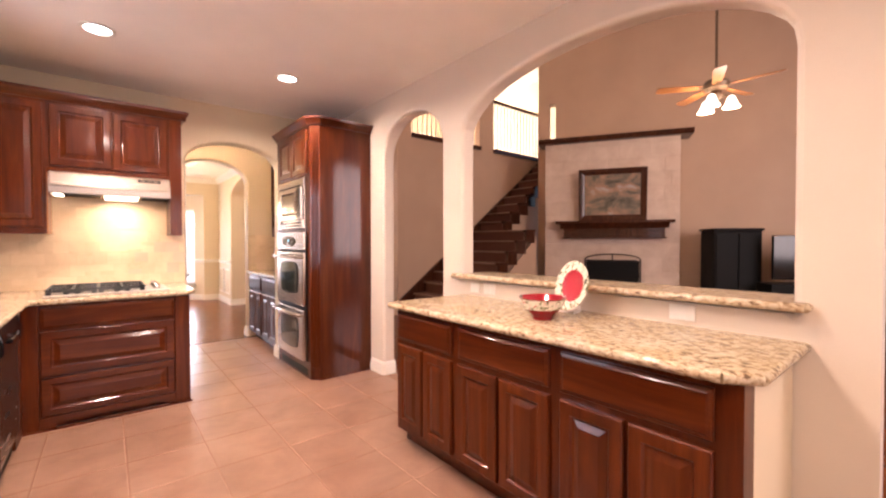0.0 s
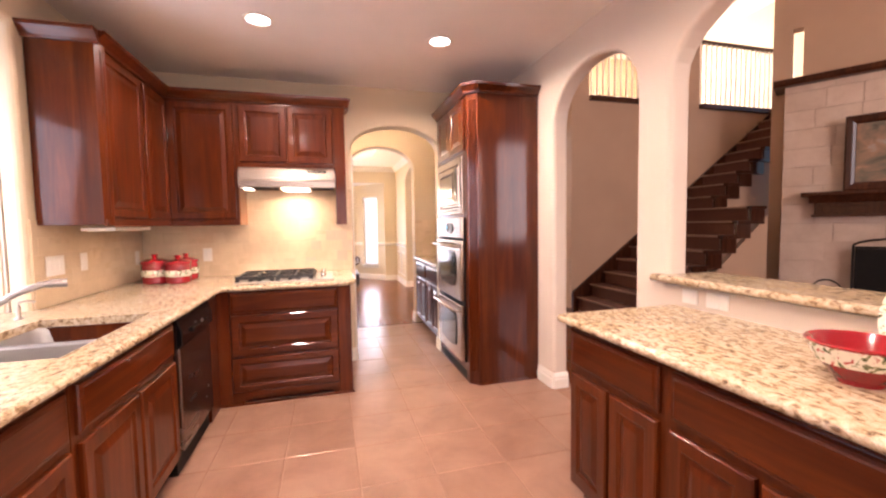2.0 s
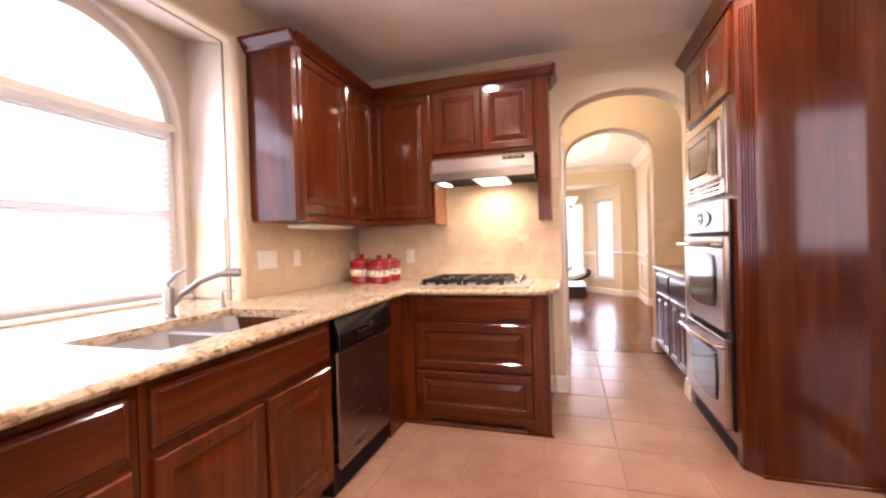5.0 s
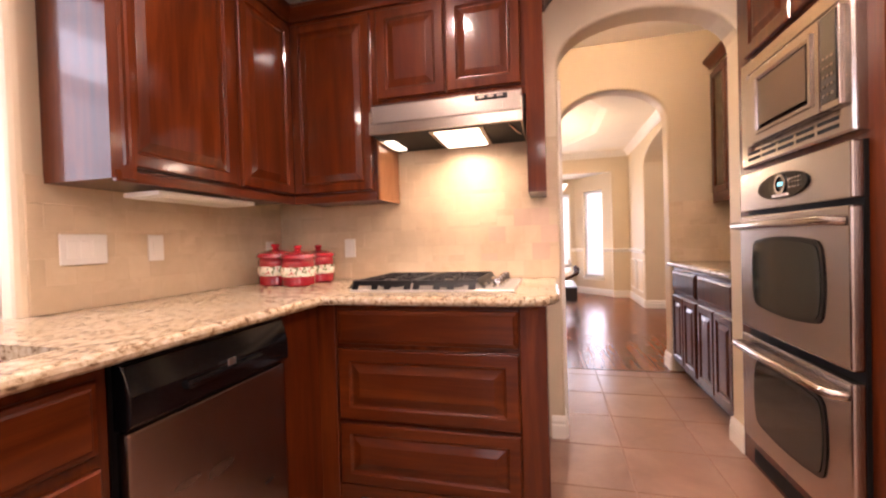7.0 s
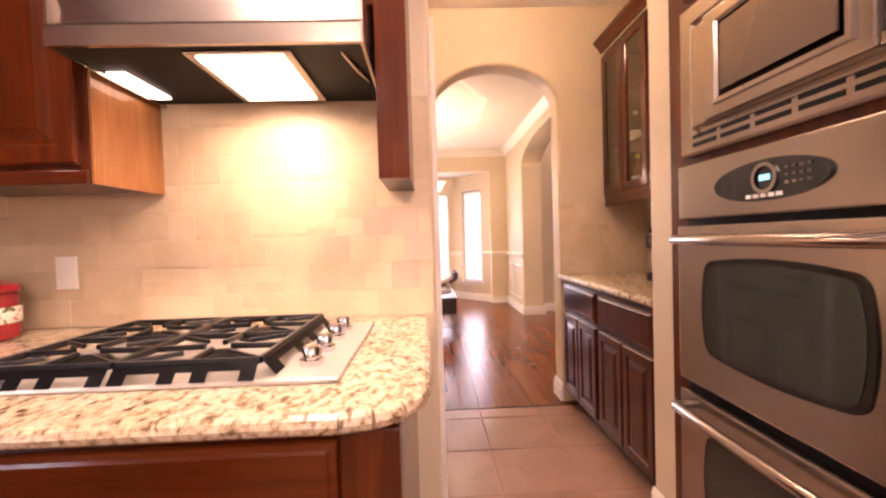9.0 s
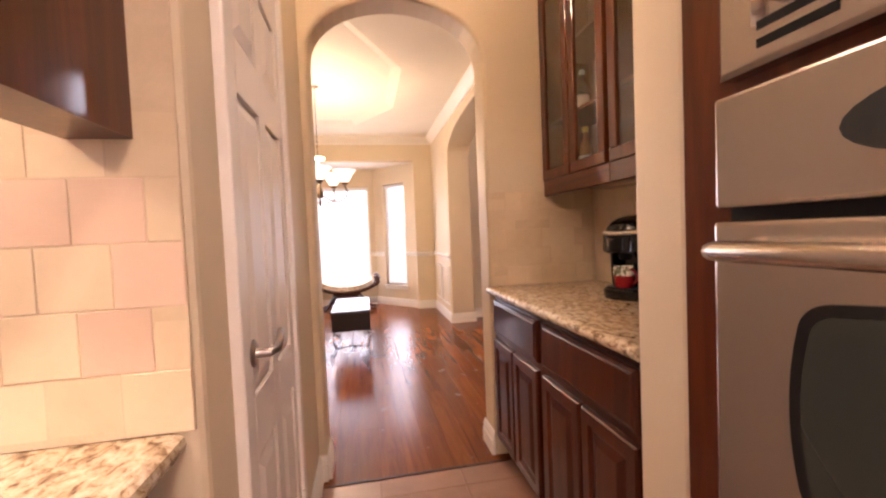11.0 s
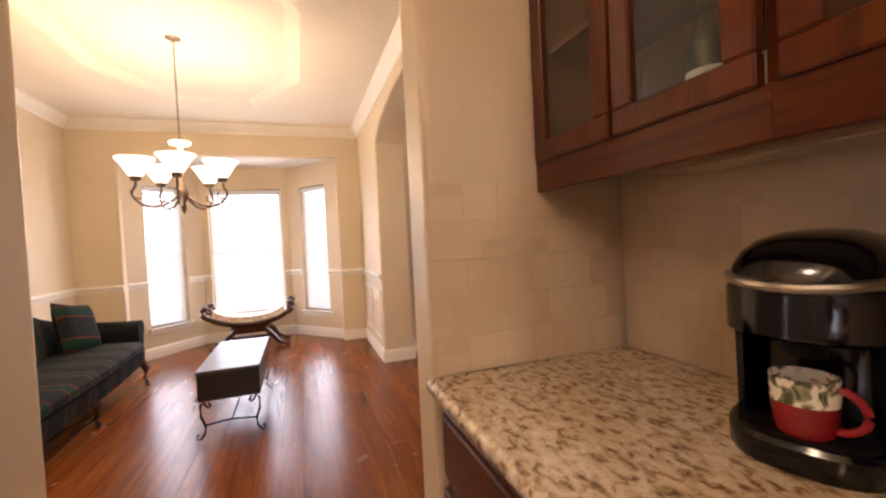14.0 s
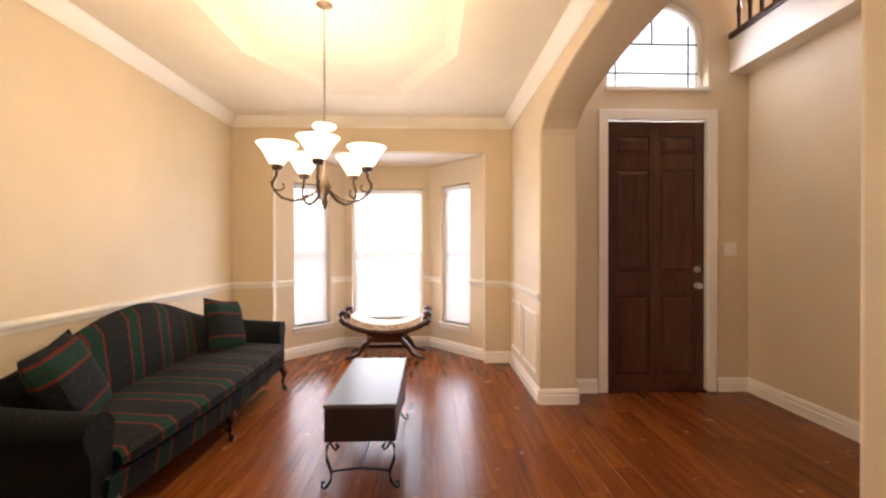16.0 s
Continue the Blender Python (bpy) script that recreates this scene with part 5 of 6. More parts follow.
def panel_door(c, w, h, mat, cols=((0.10, 0.44), (0.56, 0.90)), rows=((0.10, 0.36), (0.43, 0.76), (0.82, 0.93))):
    """A six-panel door leaf, face at y = 0 towards -y."""
    part("leaf", box(0, w, 0.004, 0.036, 0, h), mat, c)
    us = [0] + [u * w for p in cols for u in p] + [w]
    vs = [0] + [v * h for p in rows for v in p] + [h]
    for i in range(0, len(us), 2):
        part("stile", box(us[i], us[i + 1], -0.008, 0.004, 0, h, 0.002), mat, c)
    for i in range(0, len(vs), 2):
        for p in cols:
            part("rail", box(p[0] * w, p[1] * w, -0.008, 0.004, vs[i], vs[i + 1], 0.002), mat, c)
    for p in cols:
        for r in rows:
            part("field", rings((p[1] - p[0]) * w - 0.016, (r[1] - r[0]) * h - 0.016, [(0, 0.004), (0.005, -0.001), (0.035, -0.010), (0.039, -0.010)], None, p[0] * w + 0.008, r[0] * h + 0.008), mat, c)


door1 = thing("door_1", pose(0.615, 4.962, 0.01, 0, 0, 90), kind="structure")
panel_door(door1, 0.565, 2.02, DOOR_WHITE)
for z in (0.25, 1.05, 1.82):
    hg = part("hinge", lathe([(0.007, 0), (0.007, 0.085), (0, 0.088)], 10, 0.573, -0.014), TRIM, door1)
    hg.location.z = z
kn = part("rose", lathe([(0, 0.006), (0.02, 0.006), (0.031, 0.002), (0.031, 0)], 20), NICKEL, door1, "brushed nickel lever handle")
kn.matrix_local = pose(0.062, -0.009, 0.965, 90)
part("lever", tube([(0.062, -0.012, 0.965), (0.062, -0.045, 0.965), (0.08, -0.055, 0.966), (0.115, -0.055, 0.978), (0.145, -0.052, 0.995), (0.17, -0.05, 0.99)], 0.010, 10, taper=[1.2, 1.1, 1, 0.9, 0.75, 0.6]), NICKEL, door1, smooth=True)
for a, e, f, h in ((-0.046, -0.004, 0, 2.04), (0.581, 0.622, 0, 2.04), (-0.046, 0.622, 2.04, 2.085)):
    part("casing", box(a, e, -0.018, 0.03, f, h, 0.005), DOOR_WHITE, door1)

# ---- dining room ----
# bay windows
k = 2
for i, (p, q) in enumerate(zip(BAY, BAY[1:])):
    d = Vector((q[0] - p[0], q[1] - p[1]))
    w = 0.50 if i != 1 else 0.94
    a = (d.length - w) / 2
    n = d.normalized()
    win = thing("window_%d" % k, pose(p[0] + n.x * a, p[1] + n.y * a, 0, 0, 0, math.degrees(math.atan2(d.y, d.x))), kind="structure")
    k += 1
    part("window_frame", frame_rect(w, 1.74, 0.035, 0.05, 0, 0.36, 0.08), TRIM, win)
    part("meeting_rail", box(0.03, w - 0.03, 0.085, 0.12, 1.2, 1.235), TRIM, win)
    pn = part("pane", box(0.03, w - 0.03, 0.10, 0.104, 0.39, 2.07), GLASS, win)
    pn.visible_shadow = False
    part("window_sill", box(-0.035, w + 0.035, -0.035, 0.08, 0.335, 0.36, 0.006), TRIM, win)
    part("apron", box(-0.02, w + 0.02, -0.012, -0.001, 0.285, 0.335, 0.004), TRIM, win)
    blinds(win, w - 0.05, 0.375, 2.08, 0.045, 0.025, 0.042, 50)
tagged(part("backdrop_bay", prism([(-6, 12.3), (6, 12.3), (6, 12.32), (-6, 12.32)], -1, 6), DAYLIGHT_BAY), kind="structure")


def sofa():
    """A camel-back sofa with rolled arms and carved feet; it faces local -y, its length along x."""
    c = thing("sofa", pose(-0.96, 8.88, 0, 0, 0, 90), "camel-back sofa in dark green, navy and red striped cloth", "sofa")
    L = 1.15
    # seat deck and apron
    b = bmesh.new()
    n = 16
    ring = []
    for i in range(n + 1):
        x = -L + 0.10 + (2 * L - 0.20) * i / n
        bow = 0.05 * (1 - (x / L) ** 2)
        ring.append([(x, -0.66 - bow, 0.20), (x, -0.68 - bow, 0.33), (x, 0.0, 0.33), (x, 0.0, 0.20)])
    vs = [[b.verts.new(p) for p in r] for r in ring]
    for p, q in zip(vs, vs[1:]):
        for j in range(4):
            b.faces.new((p[j], p[(j + 1) % 4], q[(j + 1) % 4], q[j]))
    b.faces.new(vs[0])
    b.faces.new(vs[-1][::-1])
    part("apron", b, STRIPE, c)
    b = bmesh.new()
    vs = []
    for i in range(n + 1):
        x = -L + 0.16 + (2 * L - 0.32) * i / n
        bow = 0.05 * (1 - (x / L) ** 2)
        e = 0.02 if i in (0, n) else 0.0
        vs.append([b.verts.new(p) for p in ((x, -0.66 - bow + e, 0.335), (x, -0.70 - bow + e, 0.36), (x, -0.70 - bow + e, 0.41 - e), (x, -0.66 - bow, 0.445 - e), (x, -0.4, 0.465 - e), (x, -0.14, 0.46 - e), (x, -0.14, 0.335))])
    for p, q in zip(vs, vs[1:]):
        for j in range(7):
            b.faces.new((p[j], p[(j + 1) % 7], q[(j + 1) % 7], q[j]))
    b.faces.new(vs[0])
    b.faces.new(vs[-1][::-1])
    part("seat_cushion", b, STRIPE, c, smooth=True)
    # back with a humped top
    b = bmesh.new()
    vs = []
    n = 28
    for i in range(n + 1):
        x = -L + 0.06 + (2 * L - 0.12) * i / n
        u = abs(x) / L
        top = 0.70 + 0.24 * (0.5 + 0.5 * math.cos(math.pi * min(1, u * 1.12)))
        vs.append([b.verts.new(p) for p in ((x, -0.15, 0.33), (x, -0.17, 0.52), (x, -0.13, top - 0.06), (x, -0.08, top), (x, -0.02, top - 0.02), (x, 0.02, top - 0.12), (x, 0.02, 0.2))])
    for p, q in zip(vs, vs[1:]):
        for j in range(7):
            b.faces.new((p[j], p[(j + 1) % 7], q[(j + 1) % 7], q[j]))
    b.faces.new(vs[0])
    b.faces.new(vs[-1][::-1])
    part("backrest", b, STRIPE, c, smooth=True)
    # rolled arms
    for s in (-1, 1):
        b = bmesh.new()
        vs = []
        for i in range(9):
            y = -0.66 + 0.66 * i / 8
            h = 0.62 + 0.06 * (i / 8) ** 2
            pr = [(L - 0.15, 0.2), (L - 0.15, h - 0.14)]
            pr += [(L - 0.08 + 0.085 * math.cos(a), h - 0.08 + 0.085 * math.sin(a)) for a in [math.pi - k_ * math.pi * 1.25 / 8 for k_ in range(9)]]
            pr += [(L - 0.035, h - 0.2), (L - 0.035, 0.2)]
            vs.append([b.verts.new((s * p[0], y, p[1])) for p in pr])
        m_ = len(vs[0])
        for p, q in zip(vs, vs[1:]):
            for j in range(m_):
                b.faces.new((p[j], p[(j + 1) % m_], q[(j + 1) % m_], q[j]))
        b.faces.new(vs[0])
        b.faces.new(vs[-1][::-1])
        part("arm", b, STRIPE_ARM, c, smooth=True)
    for x in (-L + 0.13, 0, L - 0.13):
        leg = tube([(x, -0.66, 0.22), (x, -0.70, 0.15), (x, -0.675, 0.07), (x, -0.69, 0.02), (x, -0.715, 0.012)], 0.03, 8, taper=[1.25, 1.1, 0.6, 0.75, 0.9])
        part("leg", leg, DARKWOOD, c, "carved dark wooden leg", True)
    for x in (-L + 0.13, L - 0.13):
        part("leg", box(x - 0.025, x + 0.025, -0.06, -0.01, 0, 0.21, 0.004), DARKWOOD, c)
    return c


SOFA = sofa()


def cushion(m, s, label):
    c = thing("throw_cushion", m, label, "cushion", "cushions on the sofa")
    b = bmesh.new()
    n = 10
    for sgn in (-1, 1):
        g = []
        for i in range(n + 1):
            row = []
            for j in range(n + 1):
                u, v = 2 * i / n - 1, 2 * j / n - 1
                t = (max(0, (1 - u ** 4) * (1 - v ** 4))) ** 0.5
                pin = 1 - 0.06 * (1 - abs(u * v))
                row.append(b.verts.new((u * s * pin, sgn * 0.075 * t, v * s * pin * 0.9)))
            g.append(row)
        for i in range(n):
            for j in range(n):
                b.faces.new((g[i][j], g[i + 1][j], g[i + 1][j + 1], g[i][j + 1]))
    bmesh.ops.remove_doubles(b, verts=b.verts, dist=1e-4)
    part("cover", b, STRIPE, c, smooth=True)


for x, y, z, rz, rx in ((0.74, -0.29, 0.655, -16, -20), (-0.78, -0.29, 0.655, 16, -20)):
    cushion(SOFA.matrix_world @ pose(x, y, z, rx, 12 if x > 0 else -10, rz) @ pose(0, 0, 0, 0, 90, 0), 0.225, "dark striped throw cushion leaning on the sofa back")


def coffee_table():
    c = thing("coffee_table", pose(0.52, 8.26, 0), "dark box coffee table on scrolled black iron legs", "table")
    w, L = 0.385, 0.92
    part("box", box(0, w, 0, L, 0.27, 0.455, 0.006), LEATHER, c)
    part("top", box(-0.006, w + 0.006, -0.006, L + 0.006, 0.455, 0.475, 0.006), material("polished_black_top", (0.06, 0.065, 0.075), 0.34, 0, 0.0), c, "glossy dark top that mirrors the windows")
    for x, sx in ((0.01, 1), (w - 0.01, -1)):
        for y, sy in ((0.02, 1), (L - 0.02, -1)):
            b = tube([(x + sx * 0.05, y, 0.255), (x + sx * 0.065, y, 0.235), (x + sx * 0.05, y, 0.22), (x + sx * 0.035, y, 0.235), (x + sx * 0.02, y, 0.262), (x, y, 0.24), (x, y, 0.17), (x + sx * 0.025, y, 0.10), (x + sx * 0.02, y, 0.05), (x - sx * 0.01, y, 0.012), (x - sx * 0.03, y, 0.02), (x - sx * 0.028, y, 0.045), (x - sx * 0.012, y, 0.045)], 0.008, 8)
            part("leg", b, IRON, c, smooth=True)
    for y in (0.02, L - 0.02):
        part("stretcher", tube([(0.03, y, 0.105), (w / 2, y, 0.12), (w - 0.03, y, 0.105)], 0.006, 8), IRON, c)
    part("stretcher", tube([(w / 2, 0.02, 0.118), (w / 2, L - 0.02, 0.118)], 0.006, 8), IRON, c)
    return c


coffee_table()


def scroll_bench():
    c = thing("scroll_bench", pose(0.57, 11.02, 0), "dark wooden bench with scrolled ends and a pale damask seat", "bench")
    n = 20
    pts = []
    for i in range(n + 1):
        a = radians(200 + 140 * i / n)
        pts.append((0.47 * math.cos(a) / math.cos(radians(20)), 0.52 + 0.20 * math.sin(a)))
    path = [(x, z) for x, z in pts]
    curl_r = [(0.47, 0.43), (0.52, 0.48), (0.525, 0.53), (0.49, 0.565), (0.455, 0.55), (0.455, 0.52), (0.475, 0.51)]
    curl_l = [(-x, z) for x, z in curl_r][::-1]
    full = curl_l + path[1:-1] + curl_r
    for y in (-0.19, 0.19):
        part("side_rail", tube([(x, y, z) for x, z in full], 0.031, 10), DARKWOOD, c, smooth=True)
    b = bmesh.new()
    vs = []
    for x, z in path[1:-1]:
        vs.append([b.verts.new(p) for p in ((x * 0.97, -0.20, z + 0.0), (x * 0.91, -0.17, z + 0.09), (x * 0.91, 0.17, z + 0.09), (x * 0.97, 0.20, z))])
    for p, q in zip(vs, vs[1:]):
        for j in range(4):
            b.faces.new((p[j], p[(j + 1) % 4], q[(j + 1) % 4], q[j]))
    b.faces.new(vs[0])
    b.faces.new(vs[-1][::-1])
    part("seat", b, DAMASK, c, "pale damask seat", True)
    part("apron", box(-0.22, 0.22, -0.17, 0.17, 0.20, 0.315, 0.01), DARKWOOD, c)
    for s in (-1, 1):
        for y in (-0.17, 0.17):
            part("leg", tube([(s * 0.16, y, 0.26), (s * 0.26, y * 1.05, 0.16), (s * 0.32, y * 1.1, 0.07), (s * 0.42, y * 1.1, 0.03), (s * 0.46, y * 1.1, 0.035)], 0.03, 8, taper=[1.2, 1.1, 0.8, 0.8, 0.9]), DARKWOOD, c, smooth=True)
    part("stretcher", tube([(-0.24, 0, 0.12), (0.24, 0, 0.12)], 0.02, 8), DARKWOOD, c)
    return c


scroll_bench()


def chandelier():
    c = thing("chandelier", pose(0.44, 8.60, 0), "bronze five-arm chandelier with lit white bell shades", "chandelier")
    part("canopy", lathe([(0, 2.84), (0.062, 2.84), (0.066, 2.83), (0.05, 2.812), (0.012, 2.80), (0, 2.80)], 24), BRONZE, c, smooth=True)
    ch = thing_part("chain", c, Matrix.Identity(4))
    for i in range(26):
        z = 2.80 - 0.027 * i
        l = [(0.006 * math.cos(a), 0, z - 0.015 + 0.018 * math.sin(a)) for a in [k_ * math.pi / 4 for k_ in range(9)]]
        o = part("link", tube(l, 0.0022, 5), BRONZE, ch)
        o.rotation_euler.z = radians(90 * (i % 2))
    # the dish holds no bulb; its glow is put into the material
    part("upper_dish", lathe([(0.008, 2.09), (0.02, 2.085), (0.065, 2.075), (0.07, 2.068), (0.06, 2.055), (0.015, 2.045), (0.010, 2.0)], 24), SHADE_GLOW, c, "small frosted glass dish with a glow put in", True)
    part("column", lathe([(0, 2.10), (0.008, 2.10), (0.009, 1.98), (0.016, 1.95), (0.010, 1.91), (0.010, 1.78), (0.03, 1.73), (0.042, 1.70), (0.03, 1.66), (0.012, 1.63), (0.02, 1.60), (0.012, 1.57), (0, 1.55)], 18), BRONZE, c, smooth=True)
    for i in range(5):
        a = 61 + 72 * i
        ar = thing_part("arm", c, pose(0, 0, -0.01, 0, 0, a) @ Matrix.Diagonal((1.09, 1.09, 1.0, 1)))
        pts = [(0.02, 0, 1.70), (0.06, 0, 1.66), (0.11, 0, 1.625), (0.17, 0, 1.61), (0.225, 0, 1.625), (0.265, 0, 1.665), (0.275, 0, 1.71), (0.255, 0, 1.75), (0.25, 0, 1.79)]
        part("bracket", tube(pts, 0.008, 8), BRONZE, ar, smooth=True)
        scr = [(0.275 + 0.0, 0, 1.70)] + [(0.235 + (0.05 - 0.006 * k_) * math.cos(radians(20 - 40 * k_)), 0, 1.70 + (0.05 - 0.006 * k_) * math.sin(radians(20 - 40 * k_))) for k_ in range(7)]
        part("scroll", tube(scr, 0.0055, 6), BRONZE, ar, smooth=True)
        part("cup", lathe([(0, 1.782), (0.022, 1.785), (0.032, 1.80), (0.03, 1.825), (0, 1.825)], 16, 0.25), BRONZE, ar, smooth=True)
        part("shade", lathe([(0.028, 1.815), (0.042, 1.83), (0.058, 1.86), (0.078, 1.90), (0.105, 1.935), (0.108, 1.938), (0.103, 1.938), (0.074, 1.903), (0.053, 1.862), (0.038, 1.833), (0.0, 1.822)], 24, 0.25), SHADE_GLOW, ar, "lit frosted white bell shade", True).visible_shadow = False
    return c


chandelier()

# wainscot frames under the chair rail on the foyer side
for y0, y1 in ((9.55, 10.05), (10.15, 10.6)):
    b = bmesh.new()
    for a, e, f, h in ((y0, y1, 0.22, 0.245), (y0, y1, 0.725, 0.75), (y0, y0 + 0.025, 0.245, 0.725), (y1 - 0.025, y1, 0.245, 0.725)):
        box(XD1 - 0.010, XD1, a, e, f, h, 0.003, b, 1)
    tagged(part("trim", b, TRIM), kind="structure")

# ---- foyer ----
ed = thing("door_2", pose(2.70, 9.74, 0.015, 0, 0, 0), kind="structure")
panel_door(ed, 0.91, 2.45, DOORWOOD, rows=((0.05, 0.35), (0.44, 0.82), (0.88, 0.945)))
for z, nm in ((1.10, "deadbolt"), (0.95, "knob")):
    o = part(nm, lathe([(0, 0.0), (0.03, 0.0), (0.03, 0.008), (0.012, 0.012), (0.012, 0.03), (0.026, 0.04), (0.026, 0.055), (0, 0.06)] if nm == "knob" else [(0.0, 0.0), (0.03, 0.0), (0.03, 0.015), (0, 0.02)], 18), NICKEL, ed, smooth=True)
    o.matrix_local = pose(0.84, -0.008, z, 90)
for a, e, f, h in ((-0.09, -0.006, 0, 2.545), (0.916, 1.0, 0, 2.545), (-0.006, 0.916, 2.47, 2.545)):
    part("casing", box(a, e, -0.062, -0.038, f - 0.012, h, 0.005), TRIM, ed)
part("threshold", box(0, 0.91, -0.05, 0.0, -0.014, 0.0), DARKWOOD, ed)
ew = thing("window_5", pose(2.69, 9.78, 0), kind="structure")
b = bmesh.new()
for a, e, f, h in ((0, 0.93, 2.77, 2.81), (0, 0.04, 2.81, 3.25), (0.89, 0.93, 2.81, 3.25)):
    box(a, e, 0, 0.05, f, h, bm=b)
cur = arch_curve(0, 0.93, 3.25, 3.60, 16)
for (a, za), (c_, zc) in zip(cur, cur[1:]):
    prism([(a, za), (c_, zc), (0.465 + (c_ - 0.465) * 0.91, 3.25 + (zc - 3.25) * 0.88), (0.465 + (a - 0.465) * 0.91, 3.25 + (za - 3.25) * 0.88)], 0, 0.05, "y", b)
part("window_frame", b, TRIM, ew)
for a, e, f, h in ((0.115, 0.124, 2.81, 3.38), (0.46, 0.469, 3.20, 3.57), (0.806, 0.815, 2.81, 3.38), (0.04, 0.89, 2.93, 2.94), (0.04, 0.89, 3.20, 3.21)):
    part("muntin", box(a, e, 0.012, 0.03, f, h), IRON, ew, "dark lead glazing bar")
pn = part("pane", box(0.03, 0.90, 0.018, 0.024, 2.80, 3.57), GLASS, ew)
pn.visible_shadow = False
part("window_sill", box(-0.02, 0.95, -0.10, 0.0, 2.735, 2.772, 0.005), TRIM, ew)
tagged(part("backdrop_entry", box(2.45, 3.9, 9.93, 9.95, 2.6, 3.9), glow("bright_sky_backdrop_entry", (0.93, 0.97, 1.0), 1.4)), kind="structure")
outlet(pose(3.83, 9.699, 1.30), 0.115, 0.118, 2, "white double switch plate on the foyer wall")
slab("wall_foyer_end", 4.14, 7.0, 7.70, 7.84, 0, 3.0, WALL)
tagged(part("balcony_fascia", box(3.82, 4.2, 6.36, 9.70, 2.90, 3.20), TRIM), kind="structure")
bal = thing("balcony_railing", pose(3.84, 6.4, 3.20), "dark wooden balcony railing over the foyer", "railing")
part("bottom_rail", box(-0.05, 0.05, 0, 3.28, 0.0, 0.05, 0.008), DARKWOOD, bal)
part("handrail", box(-0.035, 0.035, 0, 3.28, 0.86, 0.92, 0.012), DARKWOOD, bal)
for i in range(26):
    part("baluster", lathe([(0.016, 0.05), (0.016, 0.2), (0.022, 0.24), (0.012, 0.3), (0.019, 0.5), (0.012, 0.7), (0.016, 0.86)], 8, 0, 0.06 + i * 0.126), DARKWOOD, bal)

# ---- great room ----
CH = pose(6.66, 4.95, 0, 0, 0, FA)
fp = thing("fireplace", CH, "pale limestone chimney breast with a dark firebox", "fireplace")
b = bmesh.new()
for x0, x1, z0, z1 in ((0, 0.77, 0, 3.21), (1.67, 2.336, 0, 3.21), (0.77, 1.67, 0.99, 3.21), (0.77, 1.67, 0, 0.36)):
    box(x0, x1, 0.012, 0.37, z0, z1, bm=b)
part("masonry", b, LIMESTONE, fp)
part("firebox", box(0.77, 1.67, 0.30, 0.36, 0.36, 0.99), BLACK_MATT, fp, "matt black firebox")
part("hearth", box(0.15, 2.2, -0.45, 0.012, 0.0, 0.34, 0.01), LIMESTONE, fp)
part("top_ledge", prism([(-0.10, 3.21), (-0.13, 3.24), (-0.13, 3.30), (0.37, 3.30), (0.37, 3.21)], -0.12, 2.52, "x"), DARKWOOD, fp, "dark wooden ledge on top")
blocks = thing_part("stonework", fp, Matrix.Identity(4))
rng = random.Random(5)
z = 0.0
while z < 3.19:
    h = min(0.26, 3.21 - z)
    x = 0.0
    while x < 2.33:
        w = min(rng.uniform(0.32, 0.56), 2.336 - x)
        if 2.336 - x - w < 0.12:
            w = 2.336 - x
        if not (z + h > 0.36 and z < 0.99 and x + w > 0.77 and x < 1.67):
            part("stone_block", box(x + 0.004, x + w - 0.004, rng.uniform(-0.003, 0.001), 0.011, z + 0.004, z + h - 0.004, 0.003, None, 1), LIMESTONE, blocks)
        x += w
    z += h
mt = thing("mantel_shelf", CH, "dark carved wooden mantel shelf on the chimney breast", "mantel")
part("shelf", prism([(-0.24, 1.66), (-0.25, 1.68), (-0.25, 1.715), (-0.004, 1.715), (-0.004, 1.66)], 0.22, 2.22, "x"), DARKWOOD, mt)
part("cove", prism([(-0.22, 1.66), (-0.17, 1.60), (-0.15, 1.57), (-0.004, 1.57), (-0.004, 1.66)], 0.30, 2.14, "x"), DARKWOOD, mt)
part("frieze", box(0.36, 2.08, -0.13, -0.004, 1.41, 1.57, 0.005), DARKWOOD, mt)
for i in range(3):
    part("panel", rings(0.48, 0.11, [(0, 0), (0.0, -0.012), (0.02, -0.012), (0.03, -0.004), (0.04, -0.004)], None, 0.42 + i * 0.56, 1.435), DARKWOOD, mt).location.y = -0.13
part("base_moulding", box(0.33, 2.11, -0.15, -0.004, 1.385, 1.412, 0.006), DARKWOOD, mt)
pic = thing("framed_picture", CH @ pose(0.63, -0.10, 1.716, 4), "landscape print in a dark wooden frame standing on the mantel", "picture")
part("frame", rings(1.16, 0.95, [(0, 0.03), (0, -0.02), (0.02, -0.03), (0.07, -0.02), (0.10, -0.005), (0.104, 0.01), (0.11, 0.01)]), DARKWOOD, pic)
part("print", box(0.108, 1.052, 0.002, 0.006, 0.108, 0.842), LANDSCAPE, pic, "dim landscape print behind glass")
scr = thing("fire_screen", CH @ pose(0.75, -0.12, 0.34), "black iron fire screen with an arched top", "fire screen")
part("panel", prism([(0.02, 0.02), (0.92, 0.02), (0.92, 0.62), (0.02, 0.62)], -0.004, 0.004, "y"), BLACK_MATT, scr)
b = tube([(0, 0, 0), (0, 0, 0.66)] + [(0.47 + 0.47 * math.cos(radians(a)), 0, 0.66 + 0.10 * math.sin(radians(a))) for a in range(170, 0, -20)] + [(0.94, 0, 0.66), (0.94, 0, 0)], 0.014, 6)
tube([(0.02, 0, 0.63), (0.92, 0, 0.63)], 0.012, 6, b)
tube([(0.47, -0.01, 0.63), (0.47, -0.01, 0.76)], 0.012, 6, b)
part("frame", b, IRON, scr)
lb = thing("log_basket", CH @ pose(0.36, -0.22, 0.34), "small black iron log basket with an arched handle on the hearth", "basket")
